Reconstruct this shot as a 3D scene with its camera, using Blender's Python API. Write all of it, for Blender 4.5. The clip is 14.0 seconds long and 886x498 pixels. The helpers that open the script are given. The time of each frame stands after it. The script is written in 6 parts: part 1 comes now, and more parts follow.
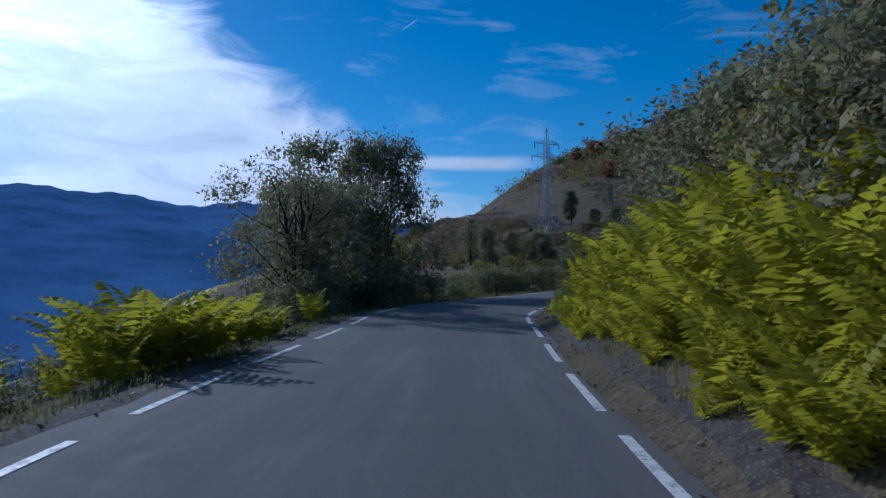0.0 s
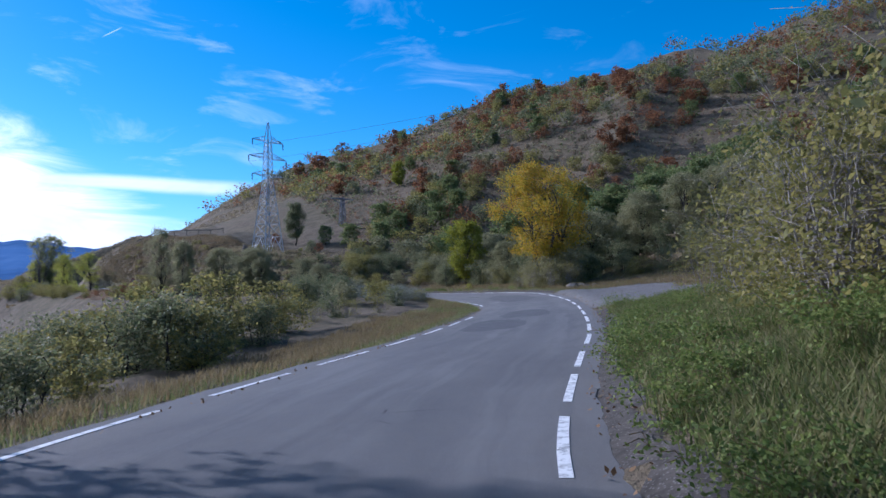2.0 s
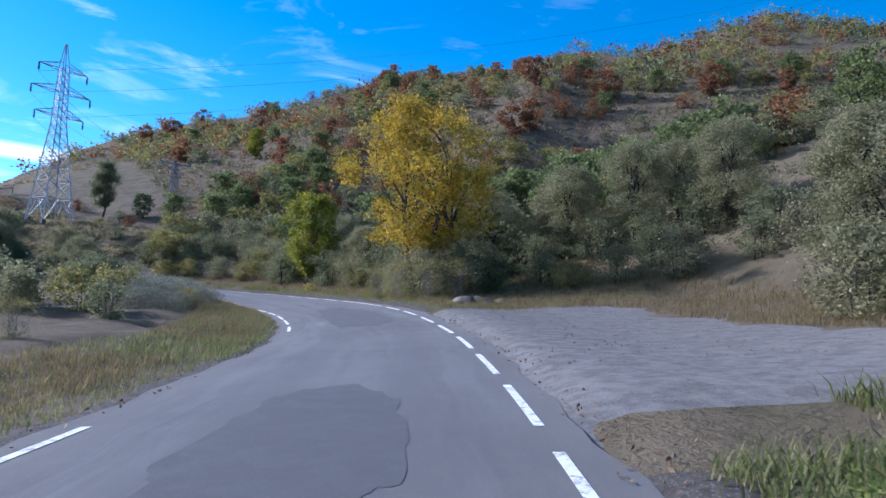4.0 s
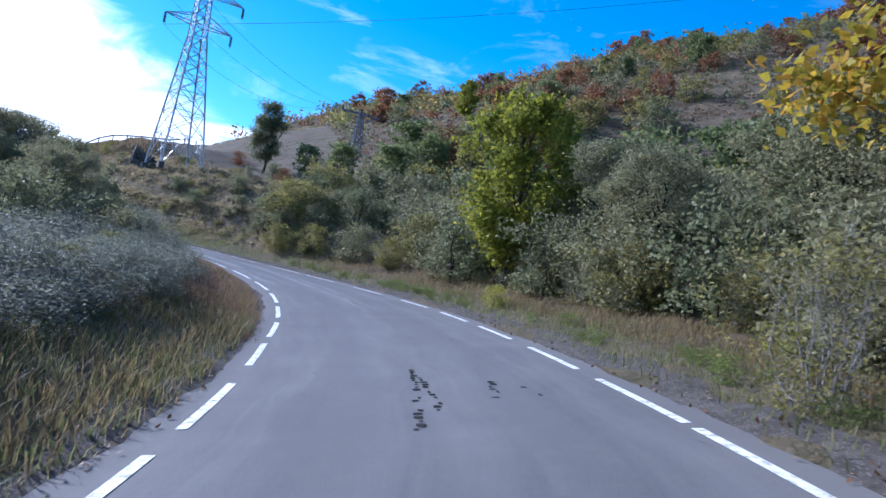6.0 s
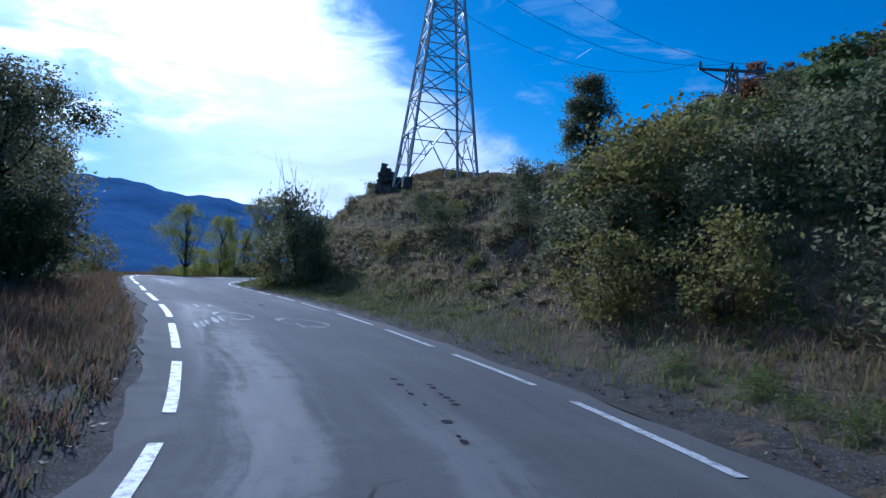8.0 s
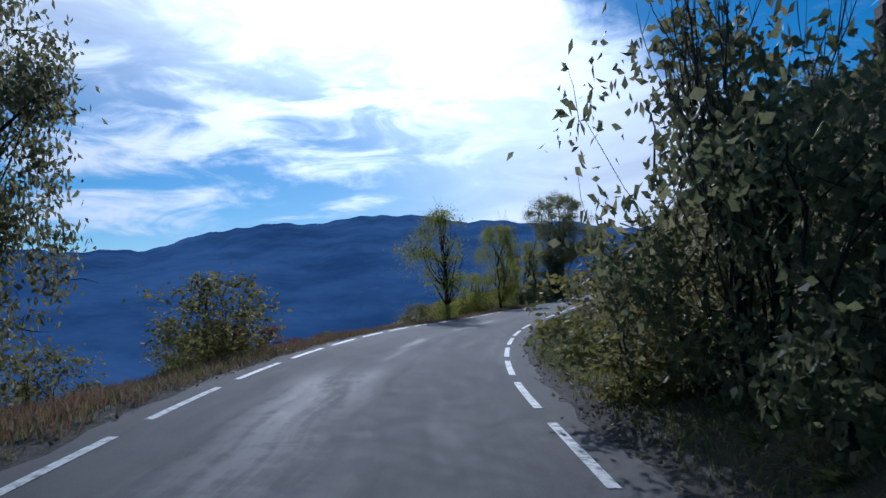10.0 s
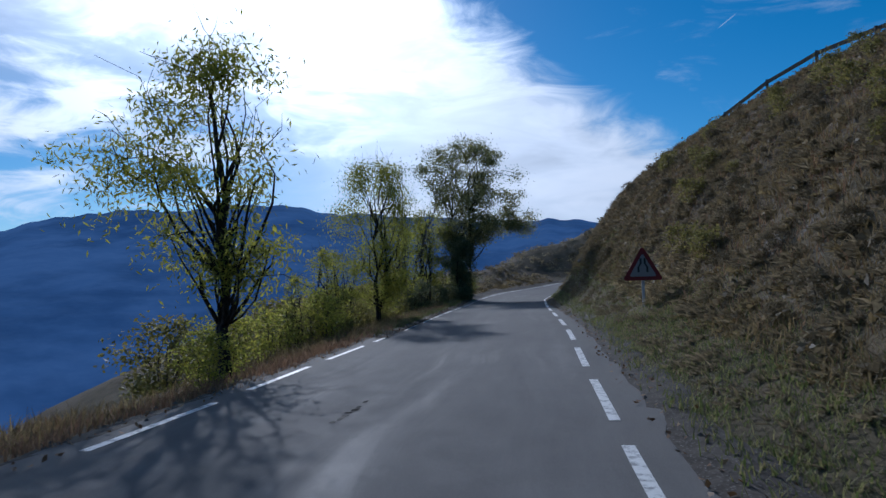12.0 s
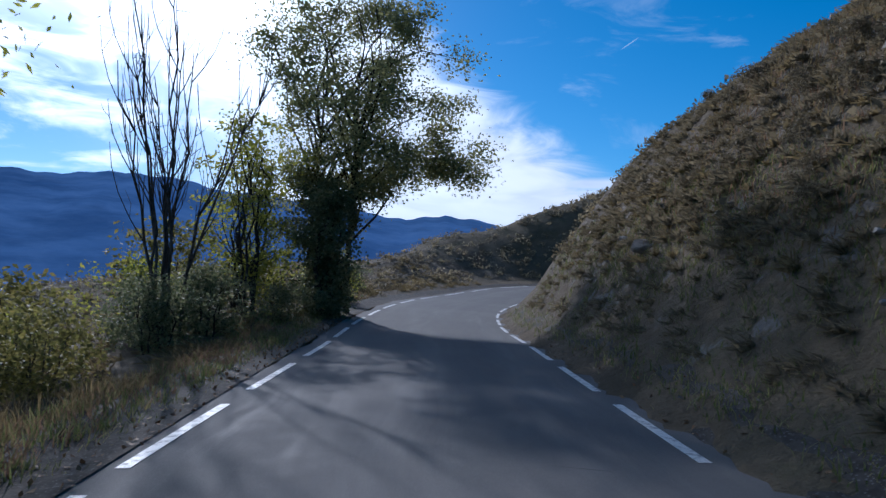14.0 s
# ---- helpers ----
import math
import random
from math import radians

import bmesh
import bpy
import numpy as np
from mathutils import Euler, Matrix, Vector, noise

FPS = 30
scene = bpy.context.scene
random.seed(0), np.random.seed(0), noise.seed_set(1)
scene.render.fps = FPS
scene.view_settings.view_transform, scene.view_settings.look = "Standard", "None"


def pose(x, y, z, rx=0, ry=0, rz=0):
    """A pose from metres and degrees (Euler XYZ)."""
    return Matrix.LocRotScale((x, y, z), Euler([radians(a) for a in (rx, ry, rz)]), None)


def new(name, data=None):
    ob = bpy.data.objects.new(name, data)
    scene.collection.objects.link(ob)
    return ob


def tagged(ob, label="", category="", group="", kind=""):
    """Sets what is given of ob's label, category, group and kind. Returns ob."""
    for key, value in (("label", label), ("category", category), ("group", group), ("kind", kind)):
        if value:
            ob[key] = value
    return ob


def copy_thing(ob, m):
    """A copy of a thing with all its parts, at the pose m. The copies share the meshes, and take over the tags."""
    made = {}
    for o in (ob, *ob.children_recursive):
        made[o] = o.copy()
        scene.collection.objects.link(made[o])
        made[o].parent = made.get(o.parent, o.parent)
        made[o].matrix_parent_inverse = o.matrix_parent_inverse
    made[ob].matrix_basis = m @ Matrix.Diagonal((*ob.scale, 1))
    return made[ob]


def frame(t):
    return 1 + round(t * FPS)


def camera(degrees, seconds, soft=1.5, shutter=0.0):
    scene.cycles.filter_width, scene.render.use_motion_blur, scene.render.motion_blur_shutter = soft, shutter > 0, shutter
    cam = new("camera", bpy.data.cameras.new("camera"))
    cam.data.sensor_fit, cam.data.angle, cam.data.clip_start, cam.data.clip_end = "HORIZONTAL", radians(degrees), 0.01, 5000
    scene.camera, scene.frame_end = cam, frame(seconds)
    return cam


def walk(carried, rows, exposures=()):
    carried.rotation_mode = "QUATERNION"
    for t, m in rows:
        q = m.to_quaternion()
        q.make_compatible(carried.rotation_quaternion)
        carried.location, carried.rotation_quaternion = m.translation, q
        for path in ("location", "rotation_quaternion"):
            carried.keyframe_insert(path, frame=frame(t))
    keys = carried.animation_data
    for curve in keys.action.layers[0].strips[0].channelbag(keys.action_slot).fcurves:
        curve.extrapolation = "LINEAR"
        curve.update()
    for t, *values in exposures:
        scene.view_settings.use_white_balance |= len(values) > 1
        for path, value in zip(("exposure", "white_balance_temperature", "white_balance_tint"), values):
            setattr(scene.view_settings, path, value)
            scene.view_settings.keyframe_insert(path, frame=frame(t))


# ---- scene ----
cam = camera(64.0, 14.0, 1.45, 0.04)
PATH = [
    (0.0, pose(0.000, 0.000, 1.350, 92.06, 0.35, -0.00)),
    (0.5, pose(0.156, 7.425, 1.407, 92.60, 0.65, -2.58)),
    (1.0, pose(0.490, 13.850, 1.460, 93.19, 0.11, -7.54)),
    (1.5, pose(1.293, 19.831, 1.511, 93.41, 0.49, -15.07)),
    (2.0, pose(2.966, 24.730, 1.583, 94.14, 0.81, -22.69)),
    (2.5, pose(5.481, 28.955, 1.695, 94.43, -1.39, -28.71)),
    (3.0, pose(8.272, 33.384, 1.855, 94.92, -1.50, -32.78)),
    (3.5, pose(11.264, 38.233, 2.047, 94.81, -2.00, -33.47)),
    (4.0, pose(14.444, 43.510, 2.252, 94.51, -3.20, -32.59)),
    (4.5, pose(17.697, 49.276, 2.459, 94.20, -5.60, -30.87)),
    (5.0, pose(20.828, 55.626, 2.657, 93.84, -8.25, -27.13)),
    (5.5, pose(23.783, 62.363, 2.819, 93.06, -9.52, -21.28)),
    (6.0, pose(25.981, 70.394, 2.979, 92.94, -9.17, -15.30)),
    (6.5, pose(27.478, 78.322, 3.067, 93.14, -9.27, -8.59)),
    (7.0, pose(28.236, 85.349, 3.181, 93.29, -8.12, -2.69)),
    (7.5, pose(28.129, 91.525, 3.350, 93.50, -5.72, 4.43)),
    (8.0, pose(27.142, 96.853, 3.571, 93.86, -3.53, 12.86)),
    (8.5, pose(25.473, 101.754, 3.836, 93.53, -1.12, 21.27)),
    (9.0, pose(22.872, 106.722, 4.173, 94.13, 1.33, 29.06)),
    (9.5, pose(19.852, 111.362, 4.451, 94.89, 1.51, 34.27)),
    (10.0, pose(16.490, 116.068, 4.645, 94.42, 1.73, 35.61)),
    (10.5, pose(13.001, 120.915, 4.780, 93.57, 1.93, 34.61)),
    (11.0, pose(9.599, 125.971, 4.875, 92.98, 2.05, 32.13)),
    (11.5, pose(6.521, 131.300, 4.963, 93.15, 2.06, 28.34)),
    (12.0, pose(3.742, 136.846, 5.078, 93.69, 1.18, 25.29)),
    (12.5, pose(1.182, 142.576, 5.239, 93.79, -0.72, 21.74)),
    (13.0, pose(-1.040, 148.241, 5.396, 93.50, -1.87, 19.63)),
    (13.5, pose(-3.082, 153.406, 5.548, 93.50, -2.16, 18.02)),
    (14.0, pose(-4.973, 158.561, 5.660, 93.28, -3.12, 16.57)),
]
walk(cam, PATH, [(0.0, -1.0, 4800, 14), (0.5, -0.75, 4800, 15), (1.0, 0.15, 5200, 24), (1.5, 0.35, 5350, 24), (2.0, 0.2, 5150, 22), (2.5, 0.42, 5450, 24), (5.0, 0.65, 5000, 20), (6.0, 0.65, 4980, 21), (6.5, 0.5, 4950, 21), (7.5, -0.18, 4680, 17), (8.0, -0.55, 4600, 14), (8.5, -0.85, 4650, 13), (9.0, -0.9, 4850, 13), (12.5, -0.9, 5250, 14), (14.0, -0.5, 5250, 16)])

# ---- sky, sun ----
SUN_LEFT, SUN_UP = 39.0, 27.0
world = bpy.data.worlds.new("sky")
scene.world = world
world.use_nodes = True


class Nodes:
    """Short writing for node trees."""

    def __init__(self, tree):
        self.tree = tree
        tree.nodes.clear()

    def add(self, kind, inputs=(), **settings):
        n = self.tree.nodes.new(kind)
        for k, v in settings.items():
            setattr(n, k, v)
        for k, v in dict(inputs).items():
            if isinstance(v, bpy.types.NodeSocket):
                self.tree.links.new(v, n.inputs[k])
            else:
                n.inputs[k].default_value = v
        return n

    def math(self, op, a, b=0.0, clamp=False):
        return self.add("ShaderNodeMath", {0: a, 1: b}, operation=op, use_clamp=clamp).outputs[0]

    def step(self, value, lo, hi, a=0.0, b=1.0):
        n = self.add("ShaderNodeMapRange", {0: value, 1: lo, 2: hi, 3: a, 4: b}, interpolation_type="SMOOTHSTEP")
        return n.outputs[0]

    def mix(self, factor, a, b, blend="MIX"):
        n = self.add("ShaderNodeMix", {0: factor, 6: a, 7: b}, data_type="RGBA", blend_type=blend)
        return n.outputs[2]

    def noise(self, vector, scale, detail=4.0, rough=0.55, distortion=0.0):
        return self.add("ShaderNodeTexNoise", {"Vector": vector, "Scale": scale, "Detail": detail, "Roughness": rough, "Distortion": distortion}).outputs[0]


def sky_nodes():
    n = Nodes(world.node_tree)
    sky = n.add("ShaderNodeTexSky", sky_type="NISHITA", sun_disc=False, sun_elevation=radians(SUN_UP), sun_rotation=radians(-SUN_LEFT),
                altitude=900.0, air_density=1.0, dust_density=0.3, ozone_density=3.0)
    deep = n.add("ShaderNodeHueSaturation", {"Hue": 0.49, "Saturation": 1.4, "Value": 0.56, "Color": sky.outputs[0]}).outputs[0]
    where = n.add("ShaderNodeTexCoord").outputs["Generated"]
    xyz = n.add("ShaderNodeSeparateXYZ", {0: where}).outputs
    left = n.math("MULTIPLY", n.math("ARCTAN2", n.math("MULTIPLY", xyz[0], -1.0), xyz[1]), 57.2958)
    up = n.math("MULTIPLY", n.math("ARCSINE", xyz[2]), 57.2958)
    flat = n.add("ShaderNodeCombineXYZ", {0: n.math("MULTIPLY", left, 0.05), 1: n.math("MULTIPLY", up, 0.16), 2: 0.0}).outputs[0]
    fine = n.noise(flat, 2.2, 8.0, 0.6, 0.8)
    wide = n.noise(flat, 0.8, 5.0, 0.55, 0.5)
    # the great bank of cloud, its edge leaning away to the left as it rises
    edge = n.math("ADD", n.math("MULTIPLY", n.math("SUBTRACT", up, 10.0), 1.45), 5.0)
    over = n.math("SUBTRACT", left, edge)
    ragged = n.math("ADD", over, n.math("MULTIPLY", n.math("SUBTRACT", fine, 0.5), 14.0))
    bank = n.step(ragged, -2.5, 5.0)
    # gaps of blue low down, further left
    gaps = n.step(n.math("ADD", n.math("MULTIPLY", wide, 0.6), n.math("MULTIPLY", fine, 0.5)), 0.5, 0.66)
    low = n.math("MULTIPLY", n.step(up, 27.0, 9.0), n.step(left, 22.0, 46.0))
    holes = n.math("MULTIPLY", n.math("SUBTRACT", 1.0, gaps), n.math("ADD", n.math("MULTIPLY", low, 0.9), 0.1))
    bank = n.math("MULTIPLY", bank, n.math("SUBTRACT", 1.0, holes), clamp=True)
    behind = n.step(n.math("ABSOLUTE", left), 150.0, 110.0)
    bank = n.math("MULTIPLY", bank, behind)
    # the long thin streak over the ridge, and faint wisps in the blue
    rise = n.math("ABSOLUTE", n.math("SUBTRACT", up, n.math("ADD", 8.9, n.math("MULTIPLY", n.math("SUBTRACT", wide, 0.5), 1.2))))
    streak = n.math("MULTIPLY", n.step(rise, 0.75, 0.15), n.math("MULTIPLY", n.step(left, -9.0, -4.0), n.step(left, 26.0, 14.0)))
    puff = n.math("MULTIPLY", n.step(n.math("ADD", fine, n.math("MULTIPLY", wide, 0.5)), 0.78, 1.0), n.step(up, 34.0, 12.0))
    wisp = n.math("MULTIPLY", puff, n.math("MULTIPLY", n.step(left, -70.0, -5.0), 0.28))
    # a short vapour trail, rising to the right
    trail = n.math("ABSOLUTE", n.math("ADD", n.math("SUBTRACT", up, 19.6), n.math("MULTIPLY", n.math("SUBTRACT", left, 2.6), 0.62)))
    trail = n.math("MULTIPLY", n.step(trail, 0.07, 0.02), n.step(n.math("ABSOLUTE", n.math("SUBTRACT", left, 2.6)), 0.8, 0.3))
    wisp = n.math("MAXIMUM", wisp, n.math("MULTIPLY", trail, 0.3))
    cover = n.math("MAXIMUM", bank, n.math("MAXIMUM", n.math("MULTIPLY", streak, 0.8), wisp))
    # thin cloud shines most in front of the sun
    sun = Vector((-math.sin(radians(SUN_LEFT)) * math.cos(radians(SUN_UP)), math.cos(radians(SUN_LEFT)) * math.cos(radians(SUN_UP)), math.sin(radians(SUN_UP))))
    facing = n.add("ShaderNodeVectorMath", {0: where, 1: sun}, operation="DOT_PRODUCT").outputs["Value"]
    glow = n.math("ADD", n.math("MULTIPLY", n.math("POWER", n.math("MAXIMUM", facing, 0.0), 30.0), 12.0),
                  n.math("ADD", n.math("MULTIPLY", n.math("POWER", n.math("MAXIMUM", facing, 0.0), 4.0), 3.6), 4.4))
    shade = n.step(n.math("ADD", fine, n.math("MULTIPLY", wide, 0.3)), 0.3, 0.8, 0.72, 1.0)
    white = n.mix(1.0, (0.93, 0.97, 1.0, 1), n.add("ShaderNodeCombineColor", {0: n.math("MULTIPLY", glow, shade), 1: n.math("MULTIPLY", glow, shade), 2: n.math("MULTIPLY", glow, shade)}).outputs[0], "MULTIPLY")
    colour = n.mix(cover, deep, white)
    back = n.add("ShaderNodeBackground", {0: colour, 1: 0.215})
    n.tree.links.new(back.outputs[0], n.add("ShaderNodeOutputWorld").inputs[0])


sky_nodes()
lamp = bpy.data.lights.new("sun", "SUN")
lamp.energy, lamp.angle, lamp.color = 4.6, radians(0.8), (1.0, 0.94, 0.85)
sun_ob = new("sun", lamp)
sun_ob.rotation_euler = Euler((radians(90 - SUN_UP), 0, radians(180 + SUN_LEFT)))


# ---- materials ----
def material(name):
    m = bpy.data.materials.new(name)
    m.use_nodes = True
    return m, Nodes(m.node_tree)


def finish(n, colour, rough=0.8, bump=None, height=0.02, metal=0.0, spec=0.3, through_light=0.0):
    inputs = {"Base Color": colour, "Roughness": rough, "Metallic": metal, "Specular IOR Level": spec}
    if bump is not None:
        inputs["Normal"] = n.add("ShaderNodeBump", {"Strength": 0.8, "Distance": height, "Height": bump}).outputs[0]
    shader = n.add("ShaderNodeBsdfPrincipled", inputs).outputs[0]
    if through_light:
        glass = n.add("ShaderNodeBsdfTranslucent", {"Color": colour}).outputs[0]
        shader = n.add("ShaderNodeMixShader", {0: through_light, 1: shader, 2: glass}).outputs[0]
    n.tree.links.new(shader, n.add("ShaderNodeOutputMaterial").inputs[0])


def place(n):
    return n.add("ShaderNodeNewGeometry").outputs["Position"]


def ramp(n, value, *stops):
    r = n.add("ShaderNodeValToRGB", {0: value})
    e = r.color_ramp.elements
    while len(e) < len(stops):
        e.new(0.5)
    for k, (at, colour) in enumerate(stops):
        e[k].position, e[k].color = at, (*colour, 1)
    return r.outputs[0]


def asphalt_material():
    m, n = material("asphalt")
    p = place(n)
    along, across = (n.add("ShaderNodeAttribute", attribute_name=k).outputs["Fac"] for k in ("along", "across"))
    drawn = n.add("ShaderNodeCombineXYZ", {0: n.math("MULTIPLY", along, 0.09), 1: n.math("MULTIPLY", across, 1.3), 2: 0.0}).outputs[0]
    streak, grit, patch, stain = n.noise(drawn, 1.6, 6.0, 0.65, 0.5), n.noise(p, 90.0, 3.0, 0.7), n.noise(p, 0.4, 5.0, 0.6, 0.6), n.noise(p, 3.5, 5.0, 0.65)
    c = ramp(n, n.math("ADD", n.math("MULTIPLY", streak, 0.6), n.math("MULTIPLY", patch, 0.4)), (0.36, (0.092, 0.09, 0.09)), (0.5, (0.122, 0.118, 0.114)), (0.64, (0.152, 0.147, 0.14)))
    track = n.step(n.math("ABSOLUTE", n.math("SUBTRACT", n.math("ABSOLUTE", across), 0.85)), 0.5, 0.1)
    c = n.mix(n.math("MULTIPLY", track, n.step(streak, 0.35, 0.65, 0.15, 0.45)), c, (0.085, 0.083, 0.084, 1))
    c = n.mix(n.math("MULTIPLY", n.step(n.math("ABSOLUTE", across), 1.7, 2.5), 0.4), c, (0.15, 0.138, 0.122, 1))
    bare = 0.0
    for s0, s1, d, wide in ((101, 122, -1.25, 0.75), (149, 159, 0.05, 0.3), (96, 112, 0.1, 0.5), (128, 140, -0.6, 0.9), (70, 74, -1.2, 0.5)):
        band = n.math("MULTIPLY", n.step(n.math("ABSOLUTE", n.math("SUBTRACT", across, d)), wide, wide * 0.3), n.math("MULTIPLY", n.step(along, s0, s0 + 3.0), n.step(along, s1, s1 - 3.0)))
        bare = n.math("MAXIMUM", bare, band)
    bare = n.math("MULTIPLY", bare, n.step(n.math("ADD", n.math("MULTIPLY", streak, 0.6), n.math("MULTIPLY", stain, 0.4)), 0.42, 0.56))
    c = n.mix(n.math("MULTIPLY", bare, 0.55), c, (0.21, 0.205, 0.195, 1))
    c = n.mix(n.step(stain, 0.4, 0.75, 0.0, 0.3), c, (0.17, 0.16, 0.145, 1))
    c = n.mix(n.step(grit, 0.45, 0.75, 0.0, 0.5), c, (0.21, 0.205, 0.2, 1))
    crack = n.add("ShaderNodeTexVoronoi", {"Vector": n.mix(0.06, p, n.add("ShaderNodeTexNoise", {"Vector": p, "Scale": 1.3}).outputs[1]), "Scale": 0.9}, feature="DISTANCE_TO_EDGE").outputs[0]
    line = n.math("MULTIPLY", n.step(crack, 0.008, 0.002), n.step(n.noise(p, 0.45, 3.0), 0.66, 0.72))
    c = n.mix(line, c, (0.035, 0.033, 0.032, 1))
    worn = n.math("MULTIPLY", n.step(streak, 0.52, 0.62), n.step(n.noise(p, 0.16, 3.0), 0.48, 0.6))
    finish(n, c, n.math("SUBTRACT", n.step(stain, 0.38, 0.62, 0.84, 0.93), n.math("ADD", n.math("MULTIPLY", worn, 0.1), n.math("MULTIPLY", bare, 0.16))), n.math("SUBTRACT", grit, n.math("MULTIPLY", line, 1.0)), 0.006, spec=0.2)
    return m


def tar_material(name, colour, rough=0.75, spec=0.3):
    m, n = material(name)
    p = place(n)
    grit = n.noise(p, 70.0, 3.0, 0.7)
    c = n.mix(n.step(grit, 0.4, 0.75, 0.0, 0.5), (*colour, 1), (colour[0] * 1.8, colour[1] * 1.8, colour[2] * 1.8, 1))
    finish(n, c, n.step(n.noise(p, 2.5, 4.0), 0.35, 0.65, rough - 0.1, rough + 0.15), grit, 0.004, spec=spec)
    return m


def paint_material():
    m, n = material("road_paint")
    p = place(n)
    wear = n.noise(p, 9.0, 6.0, 0.75)
    c = n.mix(n.step(wear, 0.46, 0.66, 0.0, 0.9), (0.72, 0.71, 0.68, 1), (0.16, 0.155, 0.15, 1))
    finish(n, c, 0.6, n.noise(p, 70.0), 0.004)
    return m


def ground_material():
    m, n = material("hillside")
    p = place(n)
    a, b, c3 = n.noise(p, 0.045, 6.0, 0.65, 0.4), n.noise(p, 0.6, 6.0, 0.65), n.noise(p, 7.0, 5.0, 0.7)
    # dry grass, heath and bare stony earth
    c = ramp(n, b, (0.3, (0.064, 0.05, 0.034)), (0.45, (0.118, 0.09, 0.06)), (0.6, (0.165, 0.128, 0.088)), (0.72, (0.115, 0.1, 0.056)))
    c = n.mix(n.step(a, 0.4, 0.6, 0.0, 0.75), c, ramp(n, b, (0.35, (0.075, 0.07, 0.035)), (0.6, (0.142, 0.11, 0.066)), (0.75, (0.1, 0.096, 0.046))))
    c = n.mix(n.step(c3, 0.35, 0.7, 0.0, 0.5), c, (0.105, 0.086, 0.058, 1))
    slope = n.add("ShaderNodeSeparateXYZ", {0: n.add("ShaderNodeNewGeometry").outputs["Normal"]}).outputs[2]
    stone = n.math("MULTIPLY", n.step(slope, 0.85, 0.7), n.step(n.noise(p, 1.1, 5.0, 0.7), 0.56, 0.66))
    c = n.mix(n.math("MULTIPLY", stone, 0.75), c, (0.23, 0.21, 0.19, 1))
    finish(n, c, 0.95, n.math("ADD", n.math("MULTIPLY", c3, 0.5), b), 0.25, spec=0.1)
    return m


def soil_material(name, dark, light, scale=6.0):
    m, n = material(name)
    p = place(n)
    c3 = n.noise(p, scale, 6.0, 0.7)
    peb = n.add("ShaderNodeTexVoronoi", {"Vector": p, "Scale": 28.0}).outputs[0]
    c = n.mix(n.step(c3, 0.3, 0.7), (*dark, 1), (*light, 1))
    c = n.mix(n.step(peb, 0.35, 0.1, 0.0, 0.45), c, (0.3, 0.29, 0.27, 1))
    finish(n, c, 0.95, n.math("ADD", n.math("MULTIPLY", peb, -0.6), c3), 0.008, spec=0.15)
    return m


def leaf_material(name, *colours, dull=0.75, light=0.5):
    """Leaves, each of a colour of its own between those given."""
    m, n = material(name)
    g = n.add("ShaderNodeNewGeometry").outputs
    stops = [(k / max(1, len(colours) - 1), c) for k, c in enumerate(colours)]
    whim = n.math("ADD", n.math("MULTIPLY", g["Random Per Island"], 0.75), n.math("MULTIPLY", n.noise(g["Position"], 0.9, 2.0), 0.3))
    c = ramp(n, whim, *stops)
    vein = n.noise(g["Position"], 25.0, 2.0)
    c = n.mix(n.step(vein, 0.4, 0.7, 0.0, 0.3), c, tuple(v * 0.6 for v in colours[0]) + (1,))
    finish(n, c, dull - 0.15, None, through_light=light, spec=0.2)
    return m


def bark_material(name, dark, light):
    m, n = material(name)
    p = place(n)
    s = n.add("ShaderNodeVectorMath", {0: p, 1: (9.0, 9.0, 1.6)}, operation="MULTIPLY").outputs[0]
    r = n.noise(s, 3.0, 6.0, 0.7)
    finish(n, n.mix(n.step(r, 0.35, 0.65), (*dark, 1), (*light, 1)), 0.9, r, 0.02, spec=0.15)
    return m


def stone_material(name, dark, light):
    m, n = material(name)
    p = place(n)
    a, b = n.noise(p, 2.2, 6.0, 0.7, 0.4), n.noise(p, 16.0, 5.0, 0.7)
    c = n.mix(n.step(a, 0.35, 0.65), (*dark, 1), (*light, 1))
    c = n.mix(n.step(b, 0.5, 0.75, 0.0, 0.5), c, (0.1, 0.1, 0.07, 1))
    finish(n, c, 0.9, n.math("ADD", a, n.math("MULTIPLY", b, 0.4)), 0.06, spec=0.2)
    return m


def metal_material(name, colour, metal=0.7, rough=0.5):
    m, n = material(name)
    p = place(n)
    r = n.noise(p, 6.0, 5.0, 0.7)
    c = n.mix(n.step(r, 0.5, 0.75, 0.0, 0.4), (*colour, 1), tuple(v * 0.55 for v in colour) + (1,))
    finish(n, c, n.step(r, 0.3, 0.7, rough - 0.1, rough + 0.15), metal=metal, spec=0.4)
    return m


def plain_paint(name, colour, rough=0.45):
    m, n = material(name)
    r = n.noise(place(n), 30.0, 4.0, 0.7)
    finish(n, n.mix(n.step(r, 0.5, 0.8, 0.0, 0.35), (*colour, 1), tuple(v * 0.6 + 0.03 for v in colour) + (1,)), rough)
    return m


